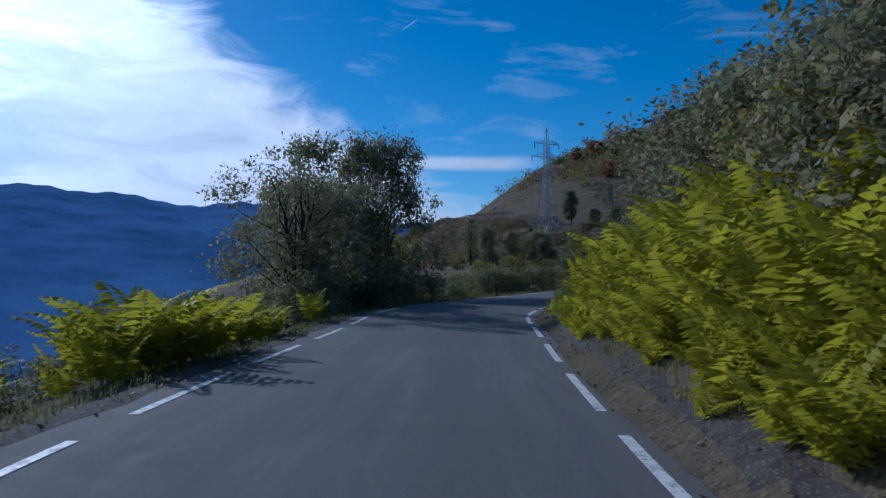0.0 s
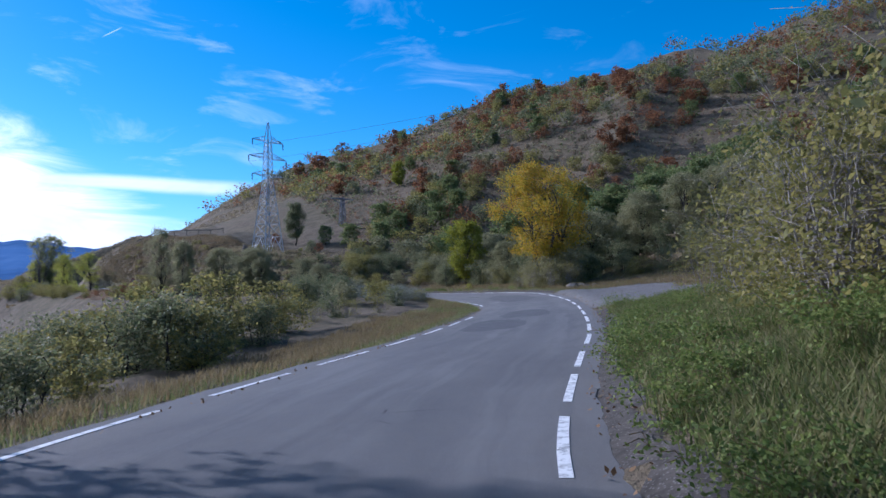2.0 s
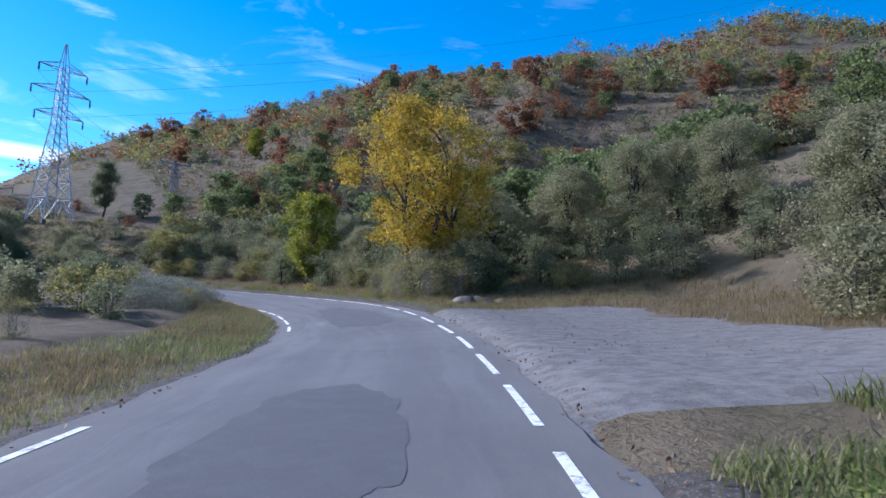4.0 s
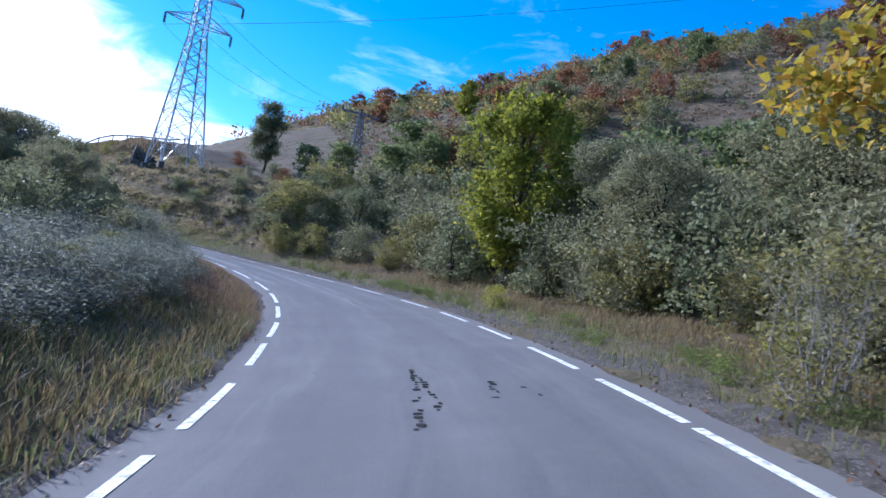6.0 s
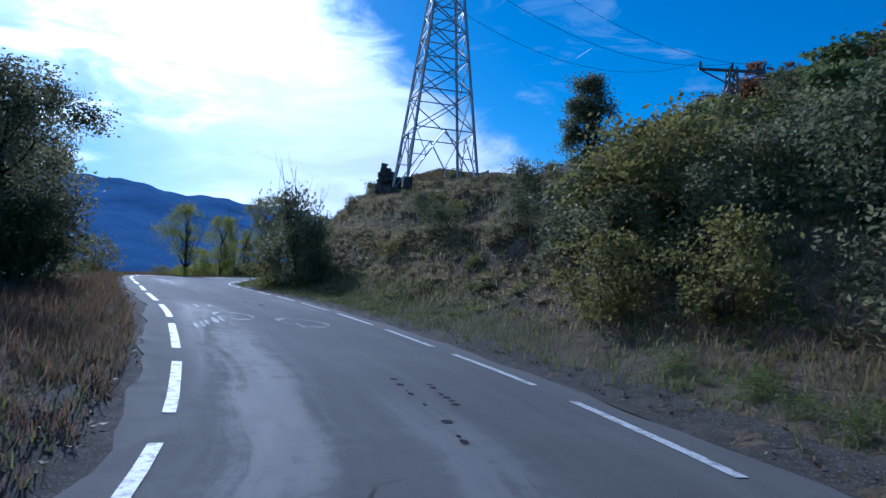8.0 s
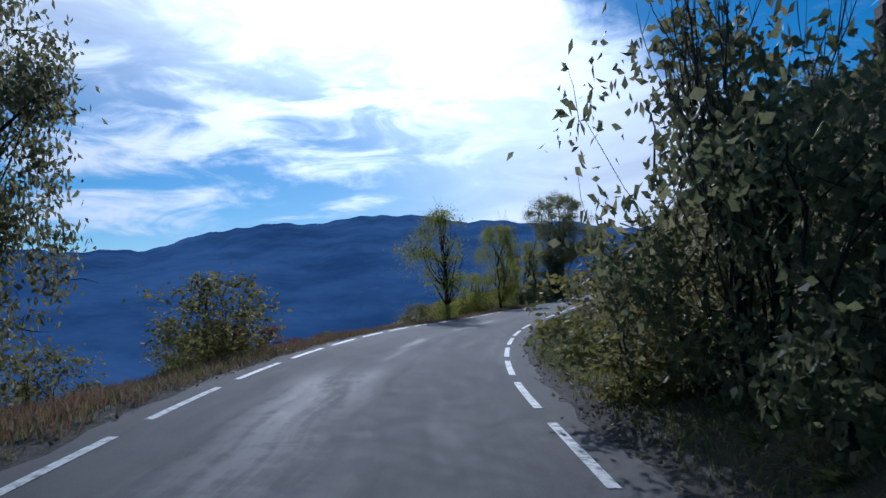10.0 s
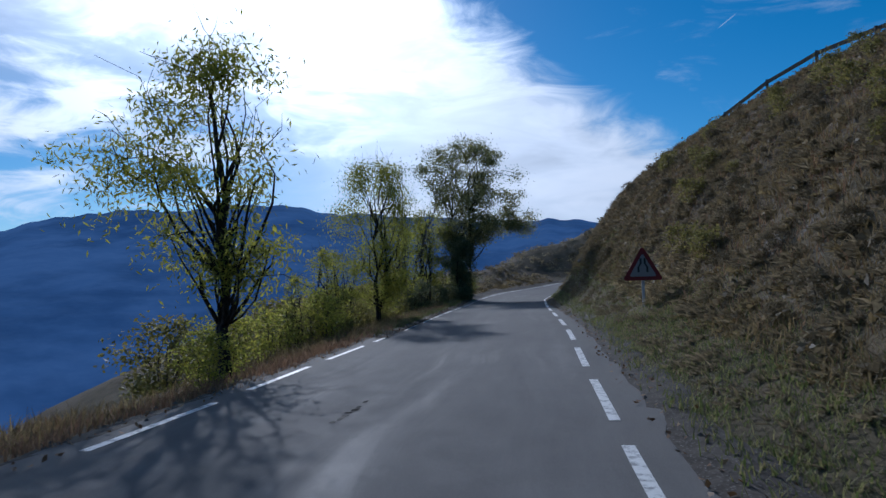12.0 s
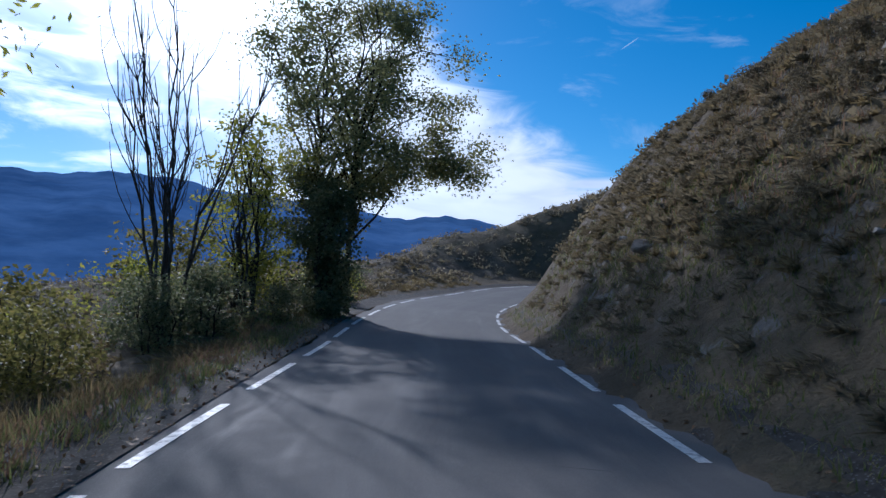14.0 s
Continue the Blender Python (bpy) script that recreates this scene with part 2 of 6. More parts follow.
def distance_material():
    """The far mountains; kilometres of blue air are put in as a glow."""
    m, n = material("far_mountain")
    p = place(n)
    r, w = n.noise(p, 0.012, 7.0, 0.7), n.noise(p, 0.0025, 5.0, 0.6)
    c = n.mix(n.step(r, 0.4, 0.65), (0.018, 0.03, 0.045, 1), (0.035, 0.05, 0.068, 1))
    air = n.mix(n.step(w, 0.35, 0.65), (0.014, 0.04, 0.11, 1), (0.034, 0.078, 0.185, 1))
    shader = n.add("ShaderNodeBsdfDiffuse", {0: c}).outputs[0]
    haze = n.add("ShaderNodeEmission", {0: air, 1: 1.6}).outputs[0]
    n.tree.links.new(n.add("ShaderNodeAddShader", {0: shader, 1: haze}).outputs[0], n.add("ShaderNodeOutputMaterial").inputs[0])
    return m


ASPHALT = asphalt_material()
DARK_PATCH, PALE_TAR = tar_material("tar_patch", (0.091, 0.09, 0.09), 0.9, 0.15), tar_material("pale_asphalt", (0.3, 0.295, 0.285), 0.75, 0.25)
PAINT, GROUND = paint_material(), ground_material()
SHOULDER = soil_material("shoulder_soil", (0.04, 0.034, 0.028), (0.09, 0.078, 0.066))
CRACK = tar_material("open_crack", (0.02, 0.019, 0.018), 0.9, 0.1)
GRAVEL = soil_material("gravel", (0.1, 0.092, 0.084), (0.18, 0.17, 0.158), 3.0)
BARK, PALE_BARK, DARK_BARK = bark_material("bark", (0.05, 0.04, 0.03), (0.14, 0.12, 0.1)), bark_material("pale_bark", (0.16, 0.14, 0.12), (0.33, 0.3, 0.26)), bark_material("dark_bark", (0.02, 0.017, 0.015), (0.07, 0.06, 0.05))
LEAF_FERN = leaf_material("bracken_leaf", (0.18, 0.185, 0.015), (0.37, 0.355, 0.02), (0.56, 0.5, 0.03), light=0.58)
LEAF_SUN = leaf_material("backlit_leaf", (0.16, 0.18, 0.036), (0.33, 0.34, 0.06), (0.54, 0.48, 0.075), light=0.65)
LEAF_ALDER = leaf_material("alder_leaf", (0.156, 0.174, 0.084), (0.288, 0.294, 0.132), (0.480, 0.432, 0.156), light=0.62)
# Green, grey, dark and olive leaves are brightened in place of haze and glare.
LEAF_GREEN = leaf_material("green_leaf", (0.081, 0.113, 0.038), (0.161, 0.202, 0.068), (0.269, 0.269, 0.108))
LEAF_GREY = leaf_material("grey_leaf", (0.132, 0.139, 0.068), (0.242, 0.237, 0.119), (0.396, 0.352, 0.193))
LEAF_DARK = leaf_material("dark_leaf", (0.083, 0.101, 0.046), (0.171, 0.189, 0.090), (0.308, 0.286, 0.154))
LEAF_GOLD = leaf_material("golden_leaf", (0.17, 0.18, 0.03), (0.38, 0.31, 0.03), (0.54, 0.36, 0.03), (0.54, 0.24, 0.03))
LEAF_LIME = leaf_material("yellow_green_leaf", (0.115, 0.15, 0.022), (0.24, 0.25, 0.028), (0.4, 0.36, 0.034))
LEAF_RUST = leaf_material("rust_leaf", (0.125, 0.066, 0.036), (0.225, 0.102, 0.046), (0.330, 0.160, 0.066))
LEAF_OLIVE = leaf_material("olive_leaf", (0.120, 0.123, 0.040), (0.241, 0.223, 0.065), (0.386, 0.312, 0.101))
LEAF_WEED = leaf_material("weed_leaf", (0.08, 0.12, 0.03), (0.16, 0.21, 0.05), (0.3, 0.32, 0.09), light=0.45)
# Seed-head grey, kept pale to stand in for glare on these bushes too.
LEAF_SEED = leaf_material("seed_head_leaf", (0.1, 0.112, 0.065), (0.19, 0.2, 0.14), (0.33, 0.33, 0.28), light=0.5)
LEAF_HEATH = leaf_material("heath_leaf", (0.085, 0.070, 0.044), (0.185, 0.150, 0.090), (0.290, 0.235, 0.140))
STRAW = leaf_material("dry_grass", (0.110, 0.078, 0.037), (0.221, 0.166, 0.078), (0.331, 0.258, 0.129), dull=0.8)
STRAW_RED = leaf_material("russet_grass", (0.135, 0.078, 0.048), (0.245, 0.15, 0.09), (0.34, 0.23, 0.142), dull=0.85)
# Paler copy of the straw; on the knoll it stands in for glare.
STRAW_PALE = leaf_material("pale_dry_grass", (0.19, 0.15, 0.08), (0.34, 0.27, 0.15), (0.48, 0.4, 0.24), dull=0.8, light=0.55)
GRASS = leaf_material("green_grass", (0.07, 0.1, 0.028), (0.14, 0.17, 0.05), (0.26, 0.25, 0.1), (0.3, 0.25, 0.13), dull=0.8)
LITTER = leaf_material("fallen_leaf", (0.1, 0.05, 0.025), (0.2, 0.11, 0.05), (0.3, 0.2, 0.1), dull=0.8, light=0.1)
ROCK, PALE_ROCK, DARK_ROCK = stone_material("rock", (0.1, 0.085, 0.07), (0.19, 0.168, 0.145)), stone_material("pale_rock", (0.2, 0.185, 0.17), (0.38, 0.36, 0.33)), stone_material("dark_rock", (0.08, 0.07, 0.06), (0.19, 0.17, 0.15))
STEEL, DARK_STEEL = metal_material("galvanised_steel", (0.42, 0.44, 0.46), 0.6), metal_material("weathered_steel", (0.16, 0.16, 0.17), 0.4)
INSULATOR = plain_paint("insulator_glaze", (0.05, 0.035, 0.03), 0.25)
# The sign's red and white are darkened to carry the shade on its face.
SIGN_RED, SIGN_WHITE, SIGN_BLACK = plain_paint("shaded_sign_red", (0.2, 0.03, 0.03), 0.7), plain_paint("shaded_sign_white", (0.3, 0.28, 0.27), 0.8), plain_paint("sign_black", (0.05, 0.045, 0.045), 0.8)
RAIL_WOOD = bark_material("rail_timber", (0.09, 0.075, 0.06), (0.2, 0.17, 0.14))
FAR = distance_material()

# ---- the road's line and the lie of the land ----
ROAD_XY = [(-1, -40), (-0.95, -14), (-0.89, 0.02), (-0.74, 7.25), (-0.33, 14.53), (0.49, 21.93), (3.24, 28.95), (7.15, 35.14), (11.45, 40.93), (15.41,
    46.94), (19.1, 53.11), (22.44, 59.49), (25.16, 66.16), (27.14, 73.13), (28.38, 80.28), (28.88, 87.53), (28.34, 94.83), (26.12, 101.83), (22.14,
    107.92), (17.58, 113.55), (13.1, 119.23), (8.82, 125.11), (5.12, 131.41), (2.01, 138.01), (-0.34, 144.89), (-2.55, 151.79), (-4.75, 158.2), (-6.9,
    164.3), (-9.3, 171.6), (-11.5, 178.8), (-13, 186), (-13.1, 192.8), (-11.4, 199.8), (-6.8, 205), (0, 207.8),
    (7.2, 209.4), (14.4, 211), (21.6, 212.6)]
ROAD_Z = [-0.35, -0.1, 0.01, 0.07, 0.12, 0.2, 0.3, 0.45, 0.68, 0.92, 1.16, 1.37, 1.58, 1.75, 1.84, 1.97, 2.19, 2.49, 2.89, 3.22, 3.43, 3.56, 3.67,
    3.79, 3.95, 4.15, 4.3, 4.42, 4.56, 4.72, 5.0, 5.37, 6.0, 6.5, 7.0, 7.5, 8.0, 8.5]
ROAD_BANK = [0.4, 0.4, 0.4, 0.6, 0.1, 0.6, -0.9, -1.4, -1.8, -2.8, -5.0, -7.6, -9.4, -9.2, -8.9, -7.3, -4.4, -1.2, 1.4, 1.6,
    1.9, 2, 2, 0.7, -1.2, -2.1, -2.6, -2.6, -1.5, 1, 2, 2, 2, 1, 0, 0, 0, 0]


def glide(values, n):
    """A smooth curve through the values, n steps from each to the next."""
    v = np.array(values, float)
    v = np.concatenate([[2 * v[0] - v[1]], v, [2 * v[-1] - v[-2]]])
    out = []
    for i in range(1, len(v) - 2):
        a, b, c, d = v[i - 1:i + 3]
        u = (np.arange(n) / n)[:, None] if v.ndim > 1 else np.arange(n) / n
        out.append(0.5 * (2 * b + (c - a) * u + (2 * a - 5 * b + 4 * c - d) * u**2 + (3 * b - a - 3 * c + d) * u**3))
    out.append(v[-2:-1])
    return np.concatenate(out)


LINE = glide(ROAD_XY, 16)
LINE_Z, LINE_BANK = glide(ROAD_Z, 16), glide(ROAD_BANK, 16)
STEP = np.linalg.norm(np.diff(LINE, axis=0), axis=1)
LINE_S = np.concatenate([[0], np.cumsum(STEP)])
LINE_S = LINE_S - np.interp(0, LINE[:60, 1], LINE_S[:60])
TANGENT = np.gradient(LINE, axis=0)
TANGENT /= np.linalg.norm(TANGENT, axis=1)[:, None]

# heights above the road by distance from its middle, at places along it
REACH = [2.7, 3.5, 5, 7, 10, 15, 25, 40, 70, 120, 250, 600, 1500]
RIGHT = {
    -40: [0, .35, 1.4, 2.8, 5, 8, 14, 22, 38, 56, 75, 90, 90],
    15: [0, .35, 1.3, 2.6, 4.6, 7.5, 13, 21, 38, 56, 75, 90, 90],
    26: [0, .25, .9, 1.8, 3.2, 5.5, 11, 20, 37, 56, 75, 90, 90],
    38: [0, .1, .5, 1.2, 2.5, 4.5, 9, 18, 36, 55, 75, 90, 90],
    55: [0, .05, .2, .5, 1.2, 2.5, 7, 16, 35, 54, 75, 90, 90],
    66: [0, 0, 0, .05, .35, 1.4, 6, 15, 35, 54, 75, 90, 90],
    74: [0, 0, .05, .2, .6, 1.8, 8, 18, 36, 54, 75, 90, 90],
    86: [0, .1, .35, .7, 1.5, 3.5, 9, 17, 28, 36, 45, 60, 60],
    105: [0, .15, .5, 1.1, 2.1, 3.6, 6.2, 9.5, 16, 26, 40, 60, 60],
    120: [0, .1, .5, 1.8, 3.5, 4.3, 5.3, 7.0, 12, 22, 40, 60, 60],
    134: [0, .1, .7, 3.0, 5.3, 5.6, 5.7, 6.0, 9, 18, 40, 60, 60],
    146: [0, .1, .7, 3.0, 5.4, 6.2, 6.2, 6.4, 8, 16, 40, 60, 60],
    154: [0, 0, .4, 2.4, 6, 8.6, 9, 9, 10, 16, 40, 60, 60],
    160: [0, 0, .35, 2.4, 6.0, 9.45, 10.9, 11.1, 12, 18, 40, 60, 60],
    172: [0, .1, 1.0, 3.5, 6.1, 9.1, 10.4, 11.4, 14, 20, 40, 60, 60],
    185: [0, .45, 2.8, 5.4, 7.7, 10.25, 11.3, 12.1, 15, 21, 40, 60, 60],
    200: [0, .5, 2.9, 5.6, 8.2, 10.8, 13, 15, 24, 35, 60, 90, 90],
    240: [0, .3, 1.2, 2.4, 4, 6.5, 10, 15, 24, 35, 60, 90, 90],
}
LEFT = {
    -40: [0, -.1, -.4, -1.2, -3, -6.5, -13, -22, -42, -75, -150, -330, -400],
    15: [0, -.1, -.4, -1.2, -3, -6.5, -13, -22, -42, -75, -150, -330, -400],
    30: [0, -.05, -.3, -.8, -1.6, -3, -7, -15, -36, -72, -150, -330, -400],
    50: [0, -.1, -.4, -.7, -.9, -1.1, -3, -9, -30, -70, -150, -330, -400],
    75: [0, .1, .3, .3, 0, -.6, -3, -9, -28, -68, -150, -330, -400],
    95: [0, .2, .5, .5, .2, -1, -4, -11, -30, -70, -150, -330, -400],
    112: [0, .15, .4, .3, -.2, -1.5, -6, -14, -34, -72, -150, -330, -400],
    125: [0, 0, -.1, -.4, -1.2, -3.5, -9, -18, -40, -76, -150, -330, -400],
    145: [0, -.1, -.4, -1.2, -3.2, -7.5, -15, -25, -48, -80, -150, -330, -400],
    185: [0, -.1, -.3, -.9, -2.5, -6, -13, -22, -45, -78, -150, -330, -400],
    203: [0, .1, .2, .3, .4, .4, 0, -3, -12, -30, -80, -200, -250],
    240: [0, .1, .3, .6, 1, 1.5, 2.5, 3, 2, 0, -10, -20, -20],
}
SIDES = {}
for side_name, table in (("R", RIGHT), ("L", LEFT)):
    keys, rows_ = np.array(list(table), float), np.array(list(table.values()), float)
    SIDES[side_name] = np.array([np.interp(LINE_S, keys, rows_[:, j]) for j in range(len(REACH))]).T
# the far ridge: how high it stands in the sky, by bearing to the left of north
RIDGE_BEARING = [-100, -80, -68, -62, -57, -51, -49, -47.4, -45.8, -44, -41, -31, -26, -21, -14, -7, -3, 0, 3.4, 6, 10]
RIDGE_RISE = [17, 20, 21.5, 22, 21.8, 22.1, 22.9, 23.6, 23.2, 22.0, 21.6, 19.2, 17.5, 15.4, 13.1, 10.4, 8.4, 6.4, 3.9, 2.4, 0]


def wobble(x, y, scale, seed=0):
    """A cheap smooth noise, about -1 to 1, over arrays."""
    r = np.random.RandomState(seed)
    out = 0
    for k in range(6):
        a, f, p = r.uniform(0, 6.28), r.uniform(.6, 1.7) / scale, r.uniform(0, 6.28, 2)
        out = out + np.sin((x * np.cos(a) + y * np.sin(a)) * f * 3 + p[0] + 1.3 * np.sin((y * np.cos(a) - x * np.sin(a)) * f * 2 + p[1]))
    return out / 4


def land(x, y, rough=True):
    """The ground's height, over arrays of places."""
    x, y = np.atleast_1d(np.asarray(x, float)), np.atleast_1d(np.asarray(y, float))
    out = np.empty(x.shape)
    wide = .55 * np.exp(-((LINE_S - 33) / 11) ** 2)
    for lo in range(0, len(x), 4000):
        px, py = x[lo:lo + 4000, None], y[lo:lo + 4000, None]
        dx, dy = px - LINE[:, 0], py - LINE[:, 1]
        dist = np.hypot(dx, dy)
        near = dist.min(1, keepdims=True)
        w = np.exp(-(dist - near) / (0.12 * near + 0.12))
        w[w < 1e-3] = 0
        k, j = np.nonzero(w)
        d, right = dist[k, j], (dx[k, j] * TANGENT[j, 1] - dy[k, j] * TANGENT[j, 0]) > 0
        col = np.clip(np.searchsorted(REACH, d) - 1, 0, len(REACH) - 2)
        u = np.clip((d - np.array(REACH)[col]) / (np.array(REACH)[col + 1] - np.array(REACH)[col]), 0, 1)
        side = np.where(right, SIDES["R"][j, col] * (1 - u) + SIDES["R"][j, col + 1] * u, SIDES["L"][j, col] * (1 - u) + SIDES["L"][j, col + 1] * u)
        lean = -np.where(right, 1, -1) * np.minimum(d, 3.5) * np.tan(np.radians(LINE_BANK[j])) * np.clip((14 - d) / 10, 0, 1)
        z = LINE_Z[j] + side + lean
        out[lo:lo + 4000] = np.bincount(k, w[k, j] * z, len(near)) / np.bincount(k, w[k, j], len(near))
        n = near[:, 0]
        if rough:
            bump = .10 * wobble(px[:, 0], py[:, 0], 1.7, 1) + .25 * wobble(px[:, 0], py[:, 0], 5, 2) * np.clip((n - 6) / 8, 0, 1) + \
                1.2 * wobble(px[:, 0], py[:, 0], 18, 3) * np.clip((n - 25) / 40, 0, 1) + 5 * wobble(px[:, 0], py[:, 0], 70, 4) * np.clip((n - 90) / 150, 0, 1)
            level = np.exp(-((LINE_S[dist.argmin(1)] - 63.5) / 11.5) ** 4) * (n < 12) * (px[:, 0] > LINE[dist.argmin(1), 0])
            bump = bump * (1 - level)
            steep = np.clip((LINE_S[dist.argmin(1)] - 146) / 8, 0, 1) * np.clip((n - 4) / 3, 0, 1) * np.clip((26 - n) / 8, 0, 1)
            bump = bump + steep * (.16 * wobble(px[:, 0], py[:, 0], 2.6, 7) + .12 * np.abs(wobble(px[:, 0], py[:, 0], 1.5, 8)))
            # worn ledges across the knoll
            at = LINE_S[dist.argmin(1)]
            ledge = np.clip((at - 108) / 6, 0, 1) * np.clip((146 - at) / 6, 0, 1) * np.clip((n - 4.5) / 2, 0, 1) * np.clip((16 - n) / 4, 0, 1) * (px[:, 0] > LINE[dist.argmin(1), 0])
            climb = out[lo:lo + 4000] - LINE_Z[dist.argmin(1)]
            bump = bump + ledge * .24 * np.sin(climb * 3.6 + .8 * wobble(px[:, 0], py[:, 0], 6, 14))
            out[lo:lo + 4000] += bump * np.clip((n - 3.2) / 1.5, 0, 1)
        # the stony hill beyond the last bend
        far = 6.1 + 15.5 * np.exp(-((px[:, 0] - 8) / 24) ** 2 - ((py[:, 0] - 216) / 24) ** 2) + .5 * wobble(px[:, 0], py[:, 0], 6, 6)
        gap = np.clip((n - 3.6) / 12, 0, 1)
        rises = np.maximum(0, far - out[lo:lo + 4000]) * gap * gap * (3 - 2 * gap) * np.clip((py[:, 0] - 189) / 8, 0, 1)
        out[lo:lo + 4000] += rises * np.clip((far - 7.2) / 2, 0, 1)
        j = dist.argmin(1)
        turned = (dx[np.arange(len(n)), j] * TANGENT[j, 1] - dy[np.arange(len(n)), j] * TANGENT[j, 0]) < 0
        out[lo:lo + 4000] -= .14 * np.clip((2.65 + wide[j] * turned - n) / .3, 0, 1)
        b, r = np.degrees(np.arctan2(-(px[:, 0] - 10), py[:, 0] - 60)), np.hypot(px[:, 0] - 10, py[:, 0] - 60)
        top = np.tan(np.radians(np.interp(b, RIDGE_BEARING, RIDGE_RISE, left=0, right=0))) * 190
        bump = np.clip(1 - np.abs(r - 190) / 135, 0, 1)
        ridge = top * bump**.8 + 6 * wobble(px[:, 0], py[:, 0], 60, 5) * bump - 200 * (bump <= 0) - 40 * np.clip(1 - top / 12, 0, 1) ** 2 - 900 * (top < .5)
        out[lo:lo + 4000] = np.maximum(out[lo:lo + 4000], ridge)
    return out


def at_road(s, d):
    """The place d metres to the right of the road's middle (to the left: negative), s metres along it."""
    x, y = np.interp(s, LINE_S, LINE[:, 0]), np.interp(s, LINE_S, LINE[:, 1])
    tx, ty = np.interp(s, LINE_S, TANGENT[:, 0]), np.interp(s, LINE_S, TANGENT[:, 1])
    k = np.hypot(tx, ty)
    return x + d * ty / k, y - d * tx / k


# where the painted edge lines run, by distance from the road's middle
LEFT_S = [0, 18, 26, 33, 42, 60, 73, 90, 98, 105, 112, 118, 127, 140, 152, 163, 170, 176, 181, 188]
LEFT_D = [-2.08, -2.1, -2.6, -2.7, -2.5, -2.2, -2.1, -2.2, -1.98, -1.92, -2.02, -1.95, -1.95, -2.15, -2.33, -2.3, -2.15, -2.08, -1.95, -1.75]
RIGHT_S = [5, 13, 25, 31, 38, 45, 70, 80, 97, 104, 110, 116, 121, 150, 176, 188]
RIGHT_D = [2.25, 2.3, 2.2, 2.1, 2.2, 2.1, 2.0, 2.1, 2.2, 1.95, 1.8, 1.88, 2.03, 2.08, 2.12, 2.25]


def left_line(s):
    return np.interp(s, LEFT_S, LEFT_D)


def right_line(s):
    return np.interp(s, RIGHT_S, RIGHT_D)

# ---- building helpers ----
def mesh(name, verts, faces, mat, smooth=False):
    me = bpy.data.meshes.new(name)
    me.from_pydata([tuple(v) for v in verts], [], [tuple(f) for f in faces])
    me.materials.append(mat)
    if smooth:
        me.polygons.foreach_set("use_smooth", [True] * len(me.polygons))
    me.update()
    return me


def quads_mesh(name, corners, mat):
    """A mesh of loose quads, from an array of n x 4 x 3."""
    n = len(corners)
    me = bpy.data.meshes.new(name)
    me.vertices.add(4 * n)
    me.vertices.foreach_set("co", np.asarray(corners, np.float32).ravel())
    me.loops.add(4 * n)
    me.loops.foreach_set("vertex_index", np.arange(4 * n, dtype=np.int32))
    me.polygons.add(n)
    me.polygons.foreach_set("loop_start", np.arange(0, 4 * n, 4, dtype=np.int32))
    me.polygons.foreach_set("loop_total", np.full(n, 4, np.int32))
    me.materials.append(mat)
    me.update(calc_edges=True)
    return me


def part(name, data, parent, label=""):
    ob = new(name, data)
    ob.parent = parent
    return tagged(ob, label) if label else ob


def thing(name, label, category, group="", kind=""):
    return tagged(new(name), label, category, group, kind)


class Shape:
    """Vertices and faces gathered into one mesh."""

    def __init__(self):
        self.v, self.f = [], []

    def tube(self, points, radii, sides=5):
        points = [Vector(p) for p in points]
        base = len(self.v)
        for k, p in enumerate(points):
            ahead = (points[min(k + 1, len(points) - 1)] - points[max(k - 1, 0)]).normalized()
            u = ahead.orthogonal().normalized() if abs(ahead.z) < 0.95 else Vector((1, 0, 0))
            u = (u - ahead * u.dot(ahead)).normalized()
            w = ahead.cross(u)
            for j in range(sides):
                a = 2 * math.pi * j / sides
                self.v.append(p + (u * math.cos(a) + w * math.sin(a)) * radii[k])
        for k in range(len(points) - 1):
            for j in range(sides):
                a, b = base + k * sides + j, base + k * sides + (j + 1) % sides
                self.f.append((a, b, b + sides, a + sides))
        self.f.append(tuple(range(base + sides - 1, base - 1, -1)))
        self.f.append(tuple(range(base + (len(points) - 1) * sides, base + len(points) * sides)))
        return self

    def bar(self, a, b, wide, deep=None):
        """A straight bar of square section."""
        a, b = Vector(a), Vector(b)
        ahead = (b - a).normalized()
        u = ahead.cross(Vector((0, 0, 1)))
        u = u.normalized() if u.length > 1e-3 else Vector((1, 0, 0))
        w = ahead.cross(u) * (deep or wide) / 2
        u = u * wide / 2
        base = len(self.v)
        for p in (a, b):
            self.v += [p + u + w, p - u + w, p - u - w, p + u - w]
        for f in ((0, 1, 2, 3), (7, 6, 5, 4), (0, 4, 5, 1), (1, 5, 6, 2), (2, 6, 7, 3), (3, 7, 4, 0)):
            self.f.append(tuple(base + k for k in f))
        return self

    def mesh(self, name, mat, smooth=False):
        me = mesh(name, self.v, self.f, mat, smooth)
        return me


def leaves(rng, centres, length, width, droop=0.0, lift=0.4):
    """Diamond-shaped leaves round the centres, each turned its own way: an array of n x 4 x 3."""
    n = len(centres)
    along = rng.normal(size=(n, 3))
    along[:, 2] = along[:, 2] * 0.6 - droop
    along /= np.linalg.norm(along, axis=1)[:, None]
    face = rng.normal(size=(n, 3)) + (0, 0, lift)
    across = np.cross(along, face)
    across /= np.linalg.norm(across, axis=1)[:, None] + 1e-9
    size = rng.uniform(0.65, 1.25, n)[:, None]
    a, b = along * size * length / 2, across * size * width / 2
    fold = np.cross(a, b) / (np.linalg.norm(np.cross(a, b), axis=1)[:, None] + 1e-9) * size * width * 0.18
    return np.stack([centres - a, centres + b * 0.95 - a * 0.1 + fold, centres + a, centres - b * 0.95 - a * 0.1 + fold], 1)


